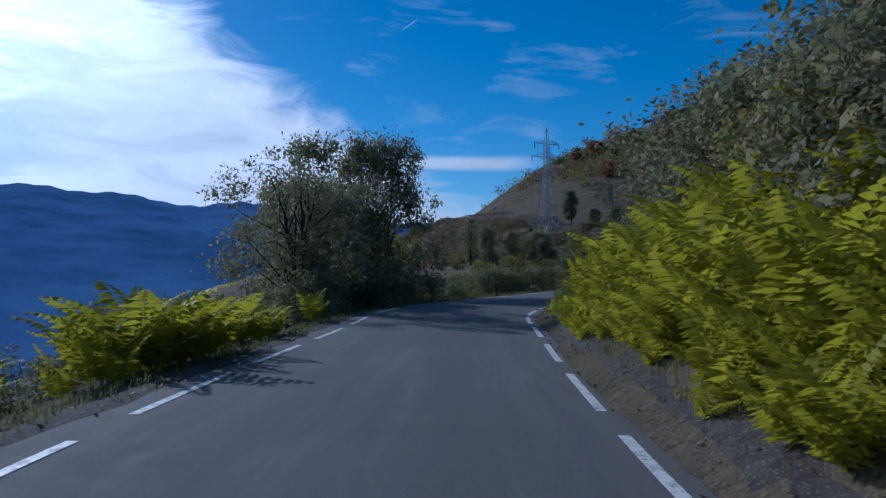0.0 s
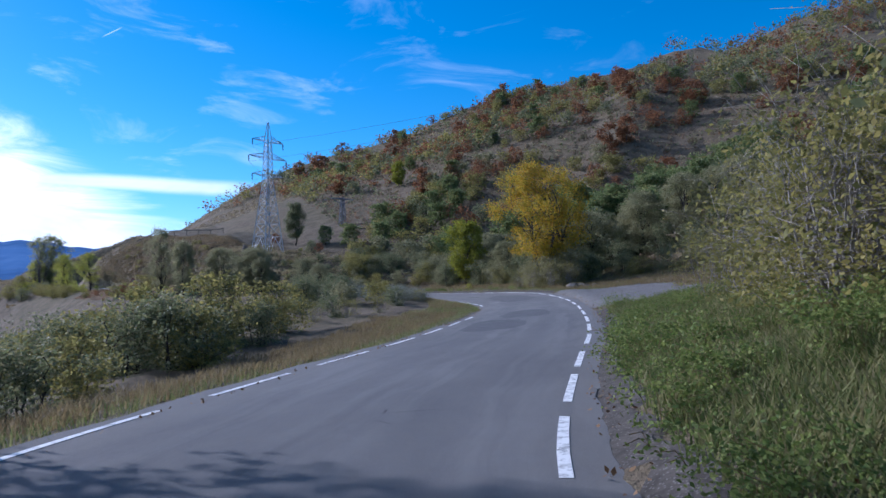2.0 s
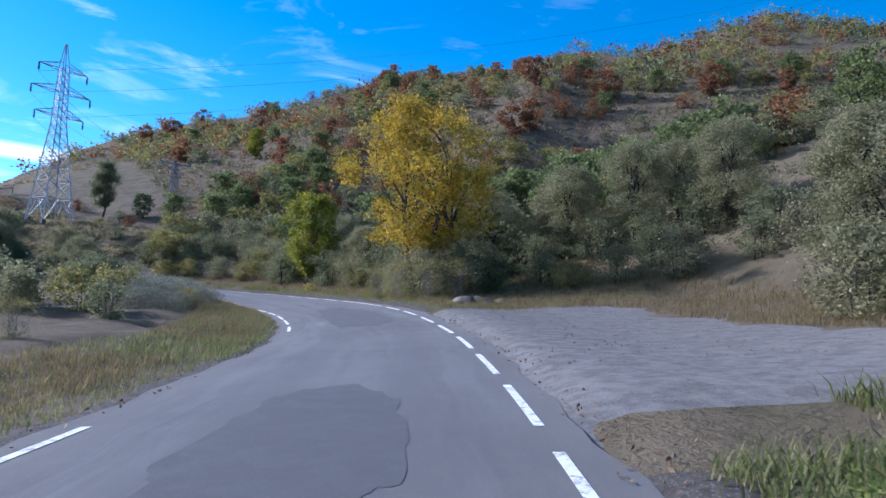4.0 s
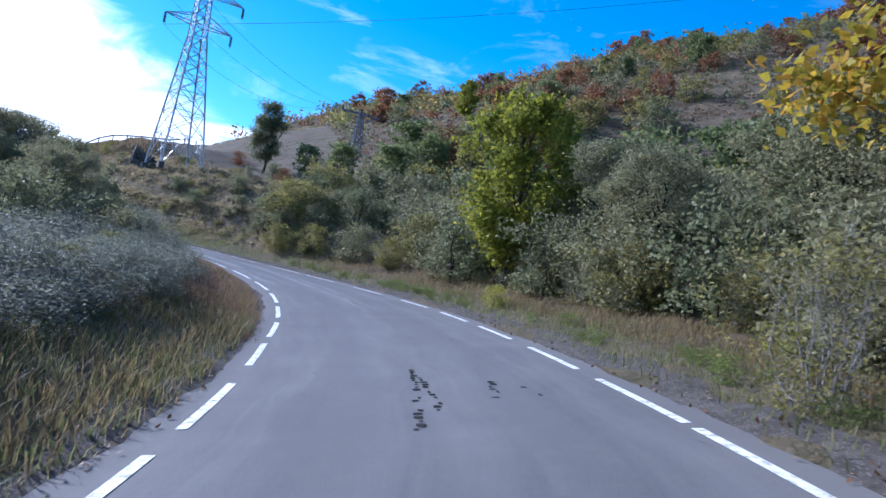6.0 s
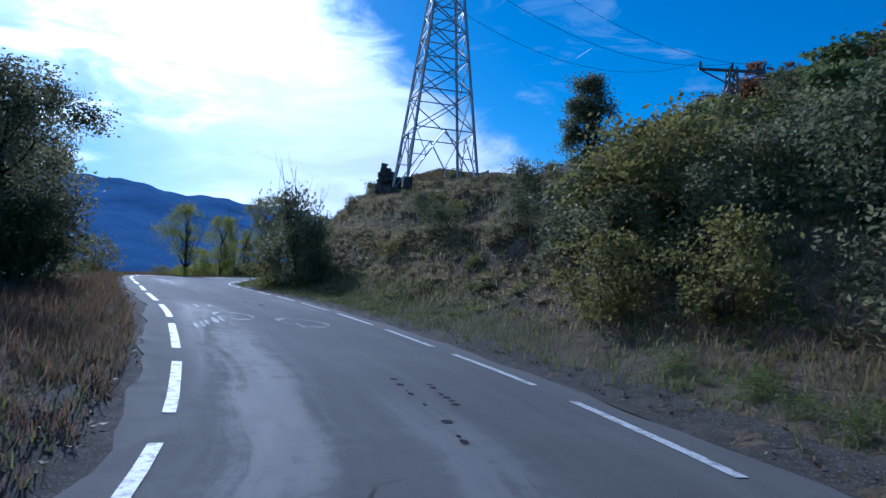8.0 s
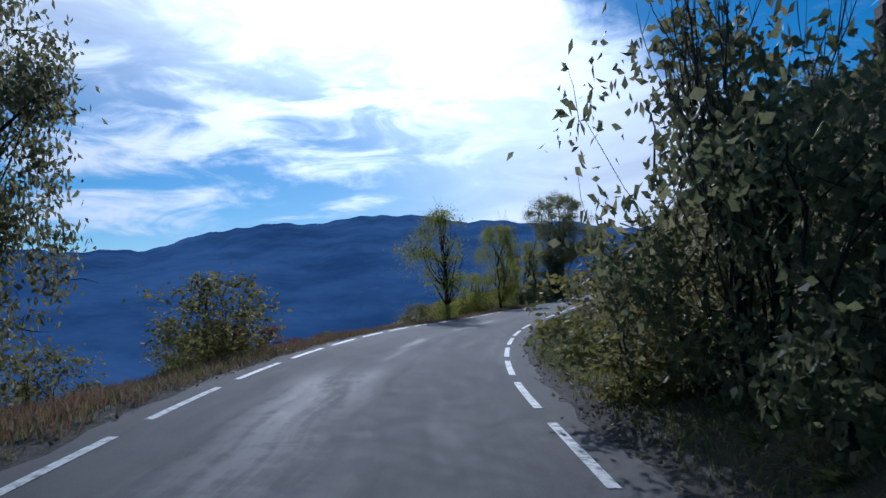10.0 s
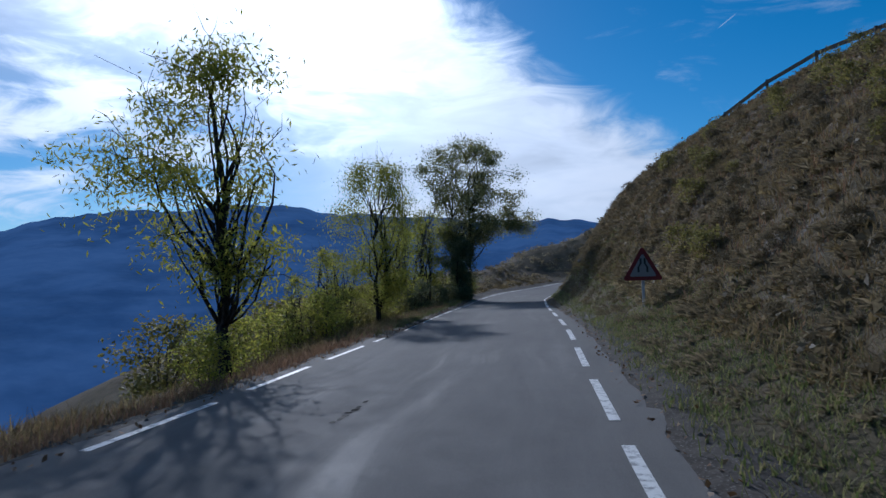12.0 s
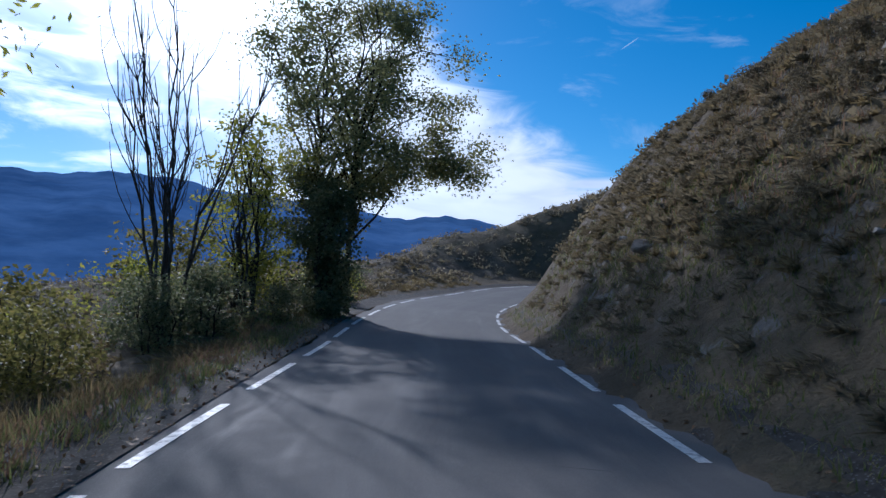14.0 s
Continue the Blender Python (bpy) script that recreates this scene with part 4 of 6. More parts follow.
def road_patches():
    """Dark patches, pale streaks, cracks and rings on the asphalt."""
    road = bpy.data.objects["road"]
    rng = np.random.RandomState(5)

    def blotch(name, s, d, ls, ld, mat, label, n=46, lift=0.004):
        p = rng.uniform(0, 6.28, 4)
        n = 2 * n if ls > 1 else n
        rim = []
        for k in range(n):
            a = 2 * math.pi * k / n
            r = 1 + 0.07 * math.sin(3 * a + p[0]) + 0.04 * math.sin(7 * a + p[1]) + 0.04 * math.sin(13 * a + p[2]) + 0.014 * math.sin(29 * a + p[3]) + 0.01 * math.sin(41 * a + 2 * p[0])
            c, q = math.cos(a), math.sin(a)
            rim.append((math.copysign(abs(c) ** 0.7, c) * ls * r, math.copysign(abs(q) ** 0.7, q) * ld * r))
        rows = 5
        v = [on_road(s, d, lift)]
        for j in range(1, rows + 1):
            v += [on_road(s + x * j / rows, d + y * j / rows, lift) for x, y in rim]
        f = [(0, 1 + k, 1 + (k + 1) % n) for k in range(n)]
        for j in range(rows - 1):
            f += [(1 + j * n + k, 1 + (j + 1) * n + k, 1 + (j + 1) * n + (k + 1) % n, 1 + j * n + (k + 1) % n) for k in range(n)]
        part(name, mesh(name, v, f, mat), road, label)

    blotch("tar_patch", 74.3, 0.2, 5.7, .95, DARK_PATCH, "darker patch of asphalt")
    blotch("tar_patch", 48.3, -0.8, 2.6, 0.9, DARK_PATCH, "darker patch of asphalt")
    blotch("tar_patch", 54.5, -0.1, 2.6, 0.9, DARK_PATCH, "darker patch of asphalt")
    # Streaks and rings are coloured pale in place of a glossy sheen.
    for s, d, ls, ld in ((116.3, -1.62, .3, .03), (116.5, -1.5, .4, .035), (116.8, -1.42, .35, .03), (117.2, -1.25, .4, .045), (117.5, -1.12, .4, .03), (120.0, -1.25, .3, .035), (120.3, -.95, .22, .03), (117.2, .2, .35, .03), (151.2, -.24, .3, .02), (153.6, -.1, .9, .04)):
        blotch("worn_patch", s, d, ls, ld, PALE_TAR, "pale streak of worn asphalt, sheen in its colour")
    for s0, s1, d0, d1 in ((83.2, 86.6, -.2, -.06), (84.0, 86.0, .05, .0), (84.6, 85.8, .7, .8), (84.7, 85.3, 1.15, 1.1), (109.6, 112.2, .17, .21), (110.9, 112.0, .5, .55), (121.0, 122.4, .38, .44), (122.2, 122.7, .2, .2), (150.2, 151.6, .2, .25), (158.0, 159.2, -.5, -.45), (150.6, 153.6, .14, .1)):
        for u in np.arange(0, 1, .16 / (s1 - s0)):
            if rng.uniform() < .75:
                blotch("crack", s0 + (s1 - s0) * u, d0 + (d1 - d0) * u + rng.uniform(-.03, .03), rng.uniform(.03, .08), rng.uniform(.015, .05), CRACK, "open crack in the asphalt", 9, .0045)
    for s, d, ld, ls in ((118.25, -.8, .34, .62), (117.8, .38, .45, .66)):
        n, v, f = 36, [], []
        for k in range(n):
            a = 2 * math.pi * k / n
            w = 0.06 + 0.05 * math.sin(a * 3 + s) + 0.04 * math.sin(a * 5)
            for r in (1 - w, 1 + w):
                v.append(on_road(s + math.cos(a) * r * ls, d + math.sin(a) * r * ld, 0.005))
        f = [(2 * k, 2 * k + 1, (2 * k + 3) % (2 * n), (2 * k + 2) % (2 * n)) for k in range(n)]
        part("chalk_ring", mesh("chalk_ring", v, f, PALE_TAR), road, "pale ring left on the asphalt")


road_patches()


# ---- bracken ----
def fern(seed, tall, count):
    """Bracken: arching fronds, each with a midrib and pairs of leaflets."""
    rng = np.random.RandomState(seed)
    root = thing("bracken", "yellow-green bracken fern on the roadside bank", "fern", "bracken along the road")
    for k in range(count):
        a = 2 * math.pi * k / count + rng.uniform(-0.5, 0.5)
        length, out = tall * rng.uniform(0.8, 1.2), rng.uniform(0.35, 0.75)
        way = np.array([math.cos(a), math.sin(a), 0])
        side = np.array([-way[1], way[0], 0])
        spine = [way * out * length * u**1.5 + np.array([0, 0, length * (1.15 * u - 0.45 * u**2.2 * out * 1.6)]) for u in np.linspace(0, 1, 17)]
        v, f = [], []
        for j, p in enumerate(spine):
            v += [p - side * .007 * (1.1 - j / 16), p + side * .007 * (1.1 - j / 16)]
            if j:
                f.append((2 * j - 2, 2 * j - 1, 2 * j + 1, 2 * j))
        for j in range(3, 17):
            u = j / 16
            reach = length * 0.33 * (1.06 - u) ** 0.7 * (1 if j > 4 else 0.75)
            ahead = spine[j] - spine[j - 1]
            ahead = ahead / np.linalg.norm(ahead)
            for sign in (-1, 1):
                base = 2 * j + (sign > 0)
                tip = spine[j] + side * sign * reach + ahead * reach * 0.3 + np.array([0, 0, -reach * rng.uniform(0.15, 0.45)])
                wide = ahead * length * 0.026
                low, high = spine[j] * 0.7 + tip * 0.3 + np.array([0, 0, reach * 0.06]), spine[j] * 0.35 + tip * 0.65 + np.array([0, 0, reach * 0.05])
                m = len(v)
                v += [low - wide, high - wide * 0.7, tip, high + wide * 0.7, low + wide]
                f.append((base, m, m + 1, m + 2, m + 3, m + 4))
        part("frond", mesh("frond", v, f, LEAF_FERN), root)
    return root


for k, (tall, count) in enumerate(((1.3, 8), (1.05, 8), (1.5, 8))):
    PLANTS["fern%d" % k] = [fern(40 + k, tall, count), False]


def ferns():
    rng = np.random.RandomState(8)
    for k in range(84):
        s, d = rng.uniform(1.5, 16.8), 3.25 + rng.uniform(0, 1) ** 1.2 * 2.6
        put("fern%d" % rng.randint(3), s, d, rng.uniform(0.75, 1.15), rng.uniform(0, 360), lean=rng.uniform(-8, 8))
    for k in range(66):
        s, d = rng.uniform(2.5, 18.5), 2.8 + rng.uniform(0, 1) * 1.3
        put("fern%d" % rng.randint(3), s, d, rng.uniform(0.32, 0.62), rng.uniform(0, 360), lean=rng.uniform(-15, 15), sink=0.12)
    for k in range(52):
        s, d = rng.uniform(1.8, 10), rng.uniform(3.0, 3.7)
        put("fern%d" % rng.randint(3), s, d, rng.uniform(0.45, 0.85), rng.uniform(0, 360), lean=rng.uniform(-12, 12), sink=0.08)
    for k in range(22):
        put("fern%d" % rng.randint(3), rng.uniform(9.5, 13), -3.3 - rng.uniform(0, 1.8), rng.uniform(0.8, 1.15), rng.uniform(0, 360))
    for s, d in ((21.5, 4.4), (20.6, 4.7)):
        put("fern2", s, d, .5, s * 77)
    for k in range(36):
        s = rng.choice([rng.uniform(4, 12), rng.uniform(13, 19)])
        put("fern%d" % rng.randint(3), s, -3.35 - rng.uniform(0, 1) * 2.4, rng.uniform(0.6, 0.95), rng.uniform(0, 360))


ferns()


# ---- trees, bushes and thickets ----
def roadside():
    rng = np.random.RandomState(3)

    def row(*items):
        for kind, s, d, size in items:
            put(kind, s, d, size, rng.uniform(0, 360), wide=size * rng.uniform(0.9, 1.12))

    def spot(*items):
        for kind, x, y, size in items:
            put(kind, xy=(x, y), size=size, turn=rng.uniform(0, 360))

    def scatter(kinds_, n, s0, s1, d0, d1, lo, hi):
        own = np.random.RandomState(int(1000 * (s0 + 20) + 10 * s1 + d0))
        for k in range(n):
            put(kinds_[own.randint(len(kinds_))], own.uniform(s0, s1), own.uniform(d0, d1), own.uniform(lo, hi), own.uniform(0, 360))

    # left of the road: bushes added as shade under the bracken, the pair of trees, the bushes inside the bend
    row(("bush_dark", 9, -5.2, .5), ("bush_dark", 15.5, -4.9, .5), ("bush_dark", 4, -5.4, .5), ("bush_dark", 12, -6.3, .5))
    row(("bush_grey", 23.4, -5.4, 1.0), ("bush_dark", 27.5, -6.2, 1.1), ("bush_grey", 21.5, -4.6, .7), ("bush_dark", 25, -4.9, .8), ("bush_grey", 27.2, -4.5, .8), ("bush_dark", 31, -5.2, .8), ("bush_dark", 28.5, -6.5, .9))
    put("oak_open", 23.0, -5.9, .9, 30, wide=.85)
    put("oak_open", 26.2, -7.6, .8, 200, wide=.7)
    put("dense_tree", xy=(-3.2, 34.9), size=1.2, turn=200, wide=.84)
    put("dense_tree", xy=(-6.4, 32.2), size=.98, turn=20, wide=.75)
    spot(("bush_dark", -3.0, 33.6, 1.1), ("bush_grey", -3.4, 30.6, 1.1))
    row(("bush_olive", 36.5, -8.8, .6), ("bush_olive", 39, -8.5, .8), ("bush_dark", 37.5, -8.2, .8))
    spot(("bush_olive", 5.6, 54.8, 1.45), ("bush_olive", 2.8, 52.5, 1.4), ("bush_dark", 4.2, 51.6, .95), ("bush_dark", 7.0, 52.8, .8), ("bush_olive", 8.4, 57.0, 1.15), ("bush_dark", 0.5, 50.5, 1.0), ("bush_grey", -2.0, 49.5, 1.2))
    spot(("bush_dark", 13.6, 76.0, 1.2), ("bush_dark", 14.2, 77.8, 1.25), ("bush_olive", 13.0, 76.8, .8), ("thicket", 12.8, 61.4, .5), ("thicket", 15.0, 62.6, .5), ("thicket", 10.8, 60.6, .55), ("thicket", 13.9, 64.0, .5), ("bush_rust", 12.0, 80.0, .7), ("bush_dark", 9.5, 70, .9), ("bush_olive", 6.0, 68, .9))
    for s in np.arange(75.5, 108, 2.1):
        put(("climber", "thicket", "climber", "bush_olive")[int(s * 7) % 4], s, -5.8 + rng.uniform(-.5, .5), rng.uniform(.34, .52), rng.uniform(0, 360))
        put("climber", s + 1, -7.2 + rng.uniform(-.6, .6), rng.uniform(.4, .62), rng.uniform(0, 360), wide=rng.uniform(.8, 1.1))
    for s in np.arange(84, 106, 1.3):
        put("climber", s, -4.9 + rng.uniform(-.3, .3), rng.uniform(.28, .45), rng.uniform(0, 360), wide=rng.uniform(.5, .7))
    row(("bush_dark", 95, -9.6, 1.0), ("bush_dark", 101, -8.8, 1.1), ("oak", 119.0, -7.6, .8), ("oak", 112, -7.4, .75), ("oak", 121.0, -6.6, 1.0), ("oak", 126.0, -6.8, 1.1), ("bush_dark", 133.0, -6.4, .9),
        ("bush_dark", 120, -6.0, .7), ("bush_dark", 125, -6.6, .8), ("bush_dark", 130, -6.6, .9), ("oak", 106.5, -8.2, .68), ("climber", 103.5, -5.6, .7), ("climber", 106.0, -5.8, .7), ("bush_grey", 100.5, -6.4, .6), ("bush_dark", 104, -7.0, .85), ("bush_dark", 110, -6.4, .8), ("bush_dark", 115, -5.4, .7), ("bush_olive", 142.0, -4.3, 1.05), ("bush_olive", 146, -6.5, .8), ("bush_olive", 140, -7, .8))
    put("oak", 132.0, -6.8, 1.35, 50, wide=.9)
    put("oak", xy=(14.5, 109.0), size=1.0, turn=130, wide=1.05)
    spot(("bush_dark", 15.6, 108.4, 1.0), ("bush_dark", 14.6, 110.2, .95), ("bush_dark", 16.2, 106.6, .8))
    put("oak_open", 136.8, -6.2, 1.1, 110, wide=.62)
    # left, towards the end: slender trees over the valley
    put("willow", xy=(-4.9, 146.4), size=1.08)
    spot(("almond", -9.9, 160.2, 1.02), ("bush_dark", -15.6, 171.6, .75), ("bush_dark", -14.6, 170.6, .62), ("thin_tree", -15.6, 175.8, 1.0), ("thin_tree", -16.8, 177.0, .9))
    put("alder", xy=(-14.2, 178.6), size=1.15)
    put("bare", xy=(-14.6, 171.0), size=1.95, wide=1.5, turn=40)
    put("ivy", xy=(-13.7, 176.6), size=1.05, turn=70)
    put("ivy", xy=(-14.4, 177.4), size=1.15, turn=10)
    spot(("bush_dark", -13.7, 169.7, .72), ("bush_dark", -14.0, 171.6, .75), ("bush_dark", -14.9, 172.8, .7), ("bush_dark", -14.0, 174.6, .5))
    spot(("bush_lime", -6.0, 147.6, .8), ("bush_lime", -4.0, 145.0, .55), ("bush_lime", -7.2, 150.5, .8), ("bush_lime", -7.8, 153.2, .95), ("thin_tree", -8.9, 155.0, .5), ("thin_tree", -10.0, 157.4, .52), ("thin_tree", -7.5, 151.8, .34), ("bush_olive", -8.6, 153.6, .6), ("bush_olive", -9.6, 156.2, .7), ("bush_olive", -11.4, 159.0, .9), ("bush_olive", -12.2, 162.5, .6),
         ("bush_olive", -12.4, 165.8, .6), ("bush_olive", -8.0, 152.2, .55), ("bush_lime", -15.6, 176.8, 1.2), ("bush_olive", -10.4, 152.8, .9), ("bush_olive", -11.2, 155.6, 1.0), ("bush_olive", -13.6, 164.0, .9), ("bush_lime", -16.0, 182.6, .8), ("thin_tree", -11.0, 159.6, .5), ("bush_olive", -10.8, 162.0, .45), ("bush_olive", -9.3, 154.6, .5), ("bush_olive", -12.8, 161.0, 1.0), ("bush_olive", -14.4, 166.8, 1.0), ("bush_lime", -17.4, 173.6, 1.3), ("bush_olive", -18.5, 176.5, 1.4), ("bush_lime", -17.2, 169.6, 1.0), ("bush_dark", -16.6, 166.0, 1.1), ("bush_olive", -19.5, 171.0, 1.2), ("bush_olive", -8.6, 148.6, 1.0), ("bush_lime", -16.5, 181.5, .8), ("bush_dark", -18.2, 188.6, .6))
    row(("bush_rust", 150, -5.6, .35), ("bush_rust", 153, -6.0, .4), ("bush_rust", 147, -5.8, .4), ("bush_rust", 144.2, -5.0, .6), ("bush_rust", 145.6, -5.8, .7), ("bush_rust", 146.8, -5.0, .5), ("bush_olive", 143.2, -5.8, .6), ("bush_olive", 155, -6.6, .5))
    # right of the road: the hedge over the bracken
    scatter(("oak", "oak", "bush_grey"), 10, -8, 7, 6.6, 9, .5, .72)
    scatter(("bush_grey", "bush_dark", "bush_olive"), 20, -6, 20, 5.4, 8, .8, 1.2)
    scatter(("bush_grey", "bush_dark", "bush_grey"), 26, 7, 32, 5.6, 10, .8, 1.25)
    scatter(("bush_grey", "bush_grey", "bush_olive"), 20, 17.5, 30, 7.6, 9.8, 1.0, 1.35)
    scatter(("bush_grey", "bush_olive", "bush_grey"), 26, 16.5, 27.5, 4.6, 6.2, .32, .6)
    scatter(("weed",), 45, 16.5, 24, 3.1, 5.0, .5, 1.0)
    scatter(("thicket",), 26, 29, 48, 5.4, 8.0, .9, 1.4)
    scatter(("bush_grey", "bush_olive", "bush_grey", "bush_dark"), 30, 30, 56, 8.5, 16, .9, 1.5)
    scatter(("bush_lime", "bush_olive"), 5, 40, 52, 6.6, 8.5, .5, .7)
    scatter(("bush_grey", "bush_olive", "bush_dark"), 20, 48, 64, 11, 20, .9, 1.5)
    # behind the lay-by
    spot(("bush_dark", 38.5, 66.5, .9), ("bush_grey", 39.8, 64.0, 1.0), ("bush_dark", 41.0, 61.0, 1.0), ("bush_olive", 37.4, 68.4, .7), ("bush_dark", 42.5, 58.5, 1.1))
    scatter(("oak", "bush_dark", "bush_grey", "bush_dark"), 22, 50, 68, 13, 23, .85, 1.25)
    spot(("oak", 42.4, 74.5, 1.15), ("oak", 44.0, 70.5, 1.15), ("oak", 45.0, 65.5, 1.1), ("oak", 39.2, 78.0, 1.1), ("oak", 37.2, 80.5, 1.0), ("bush_dark", 40.2, 75.6, 1.2), ("bush_dark", 42.2, 71.5, 1.2), ("bush_dark", 42.8, 68.6, 1.1), ("bush_dark", 37.4, 77.4, 1.0), ("oak", 46, 60, .75), ("oak", 47, 70, .95), ("bush_dark", 39.0, 72.5, 1.1), ("bush_dark", 41.5, 67.0, 1.0), ("bush_dark", 36.6, 73.8, 1.1),
         ("bush_dark", 43, 62, 1.1), ("bush_dark", 37.6, 70.6, .8), ("bush_grey", 44, 57, 1.3), ("bush_grey", 40, 78.5, 1.7), ("bush_dark", 44.6, 66, 1.3))
    spot(("walnut", 32.4, 74.0, 1.14), ("thicket", 31.4, 71.2, 1.0), ("thicket", 32.6, 70.6, 1.0), ("thicket", 30.9, 73.2, .95), ("thicket", 33.8, 71.6, 1.2), ("thicket", 31.0, 75.6, .8), ("bush_grey", 33.2, 72.0, 1.2), ("bush_grey", 31.8, 72.6, 1.0), ("bush_dark", 35.0, 73.6, 1.2), ("bush_grey", 32.8, 76.4, .7))
    spot(("oak", 36.8, 90.0, 1.0), ("oak", 37.5, 94.8, 1.0), ("oak", 35.6, 86.6, .85), ("bush_dark", 34.6, 90.2, 1.2), ("bush_dark", 33.6, 96.4, 1.2), ("oak", 37.0, 82.5, 1.0), ("bush_dark", 35.2, 82.0, 1.3), ("bush_lime", 32.4, 88.4, .42), ("bush_lime", 33.0, 78.2, .4))
    put("poplar", xy=(34.4, 93.4), size=.97, turn=60, wide=.92)
    # the wall of bushes along the left-hand bend, bush_dark set in for its shaded side
    scatter(("bush_grey", "bush_olive", "bush_grey", "thicket"), 16, 82, 99, 5.2, 6.8, .6, .95)
    scatter(("bush_dark", "bush_dark", "bush_grey"), 18, 82, 112, 7.2, 10, .9, 1.3)
    scatter(("oak", "maple", "bush_dark"), 22, 84, 104, 10, 17, .55, .72)
    scatter(("bush_dark", "bush_grey", "bush_olive", "bush_dark"), 44, 100, 119, 6.4, 13, .8, 1.2)
    scatter(("far_grey", "far_dark", "far_olive"), 26, 98, 122, 11, 22, .8, 1.15)
    scatter(("maple", "maple", "far_olive", "far_dark", "far_dark"), 46, 84, 106, 15, 30, .9, 1.3)
    scatter(("maple", "far_olive", "far_dark", "far_olive", "far_rust", "far_grey"), 80, 84, 128, 26, 52, .8, 1.3)
    row(("bush_olive", 114.5, 4.7, .75), ("bush_olive", 112.6, 5.2, .8), ("bush_grey", 110, 5.6, .75), ("bush_olive", 107.5, 5.4, .7), ("bush_grey", 104, 5.8, .8), ("bush_dark", 117, 7.5, .7), ("bush_grey", 116, 6.2, .8), ("bush_dark", 121, 7.0, .5), ("bush_dark", 125, 6.5, .5), ("bush_dark", 124, 9, .6), ("bush_dark", 129, 7.6, .45))
    spot(("bush_dark", 16.9, 121.0, .7), ("bush_olive", 13.6, 124.0, .85))
    put("bare", xy=(15.0, 123.0), size=1.2, wide=.8, turn=20)
    put("bush_dark", xy=(16.2, 121.5), size=1.3, wide=.9)
    put("bush_dark", xy=(15.2, 122.9), size=1.4, wide=.9, turn=80)
    put("bush_grey", xy=(14.6, 123.6), size=1.6, wide=1.0, turn=80)
    scatter(("far_grey", "far_olive", "heath"), 46, 114, 146, 5.5, 15, .14, .36)
    scatter(("heath", "heath", "heath", "far_olive"), 150, 148, 186, 5.2, 12, .12, .32)
    scatter(("heath",), 90, 158, 196, 4.3, 9, .14, .4)
    put("poplar", xy=(49.0, 157.0), size=.75, turn=15, label="small yellow-green tree high on the slope")
    spot(("cypress", 25.6, 141.7, 1.08), ("maple", 29.5, 137, .75), ("maple", 32, 132, .9), ("bush_rust", 27.4, 132.5, .7), ("bush_rust", 23, 146, .8), ("maple", 36, 127, 1.0), ("bush_dark", 26.8, 134.5, .9))

    # the hedge inside the first bend, dark bushes carrying its shade, and the low scrub behind it
    for k in range(26):
        spot((("bush_olive", "bush_dark", "bush_dark", "bush_olive")[k % 4], rng.uniform(-4, 6.5), rng.uniform(46, 60), rng.uniform(.7, 1.25)))
    for k in range(40):
        x, y = rng.uniform(4, 19), rng.uniform(62, 95)
        if np.hypot(LINE[:, 0] - x, LINE[:, 1] - y).min() > 7.5:
            spot((("far_grey", "far_olive", "far_dark", "far_grey")[k % 4], x, y, rng.uniform(.3, .6)))
    for k in range(60):
        put("weed", rng.uniform(24, 52), 2.95 + rng.uniform(0, 1) ** 1.3 * 3.0, rng.uniform(.5, 1.1), rng.uniform(0, 360))
    for k in range(60):
        put("weed", rng.uniform(80, 112), 2.9 + rng.uniform(0, .8), rng.uniform(.25, .55), rng.uniform(0, 360))


def tussocks(name, label, mat, count, seed, x0, x1, y0, y1, lo, hi, gap, reach=999):
    """Low tufts all over a slope, too many to count."""
    rng = np.random.RandomState(seed)
    x, y = rng.uniform(x0, x1, count), rng.uniform(y0, y1, count)
    near = np.array([np.hypot(LINE[::6, 0] - a, LINE[::6, 1] - b).min() for a, b in zip(x, y)])
    keep = (near > gap) & (near < reach) & (wobble(x, y, 9, seed) > rng.uniform(-1.2, .3, count))
    x, y = x[keep], y[keep]
    j = np.array([np.argmin(np.hypot(LINE[:, 0] - a, LINE[:, 1] - b)) for a, b in zip(x, y)])
    right = (x - LINE[j, 0]) * TANGENT[j, 1] > (y - LINE[j, 1]) * TANGENT[j, 0]
    x, y = x[right], y[right]
    size = rng.uniform(lo, hi, len(x))
    c = np.stack([x, y, land(x, y) + size * .3], 1).repeat(7, 0) + rng.normal(size=(7 * len(x), 3)) * (.5, .5, .3) * size.repeat(7)[:, None]
    quads = [leaves(rng, c[k::7], .7 * (lo + hi) / 2, .42 * (lo + hi) / 2) for k in range(7)]
    tagged(new(name, quads_mesh(name, np.concatenate(quads), mat)), label, "scrub", kind="stuff")


def hillside():
    """The scattered trees of the slope above the road."""
    rng = np.random.RandomState(21)
    n = 0
    while n < 360:
        x, y = rng.uniform(36, 120), rng.uniform(60, 235)
        j = np.argmin(np.hypot(LINE[:230, 0] - x, LINE[:230, 1] - y))
        d = np.hypot(LINE[j, 0] - x, LINE[j, 1] - y)
        clump = wobble(np.array([x]), np.array([y]), 22, 9)[0]
        if d < 17 or clump < rng.uniform(-.7, .6):
            continue
        put((["maple", "far_olive", "far_dark"] if d < 42 else ["maple", "redtree", "far_olive", "far_rust", "far_olive", "heath", "far_dark"])[rng.randint(3 if d < 42 else 7)], xy=(x, y), size=rng.uniform(.6, 1.1), turn=rng.uniform(0, 360))
        n += 1


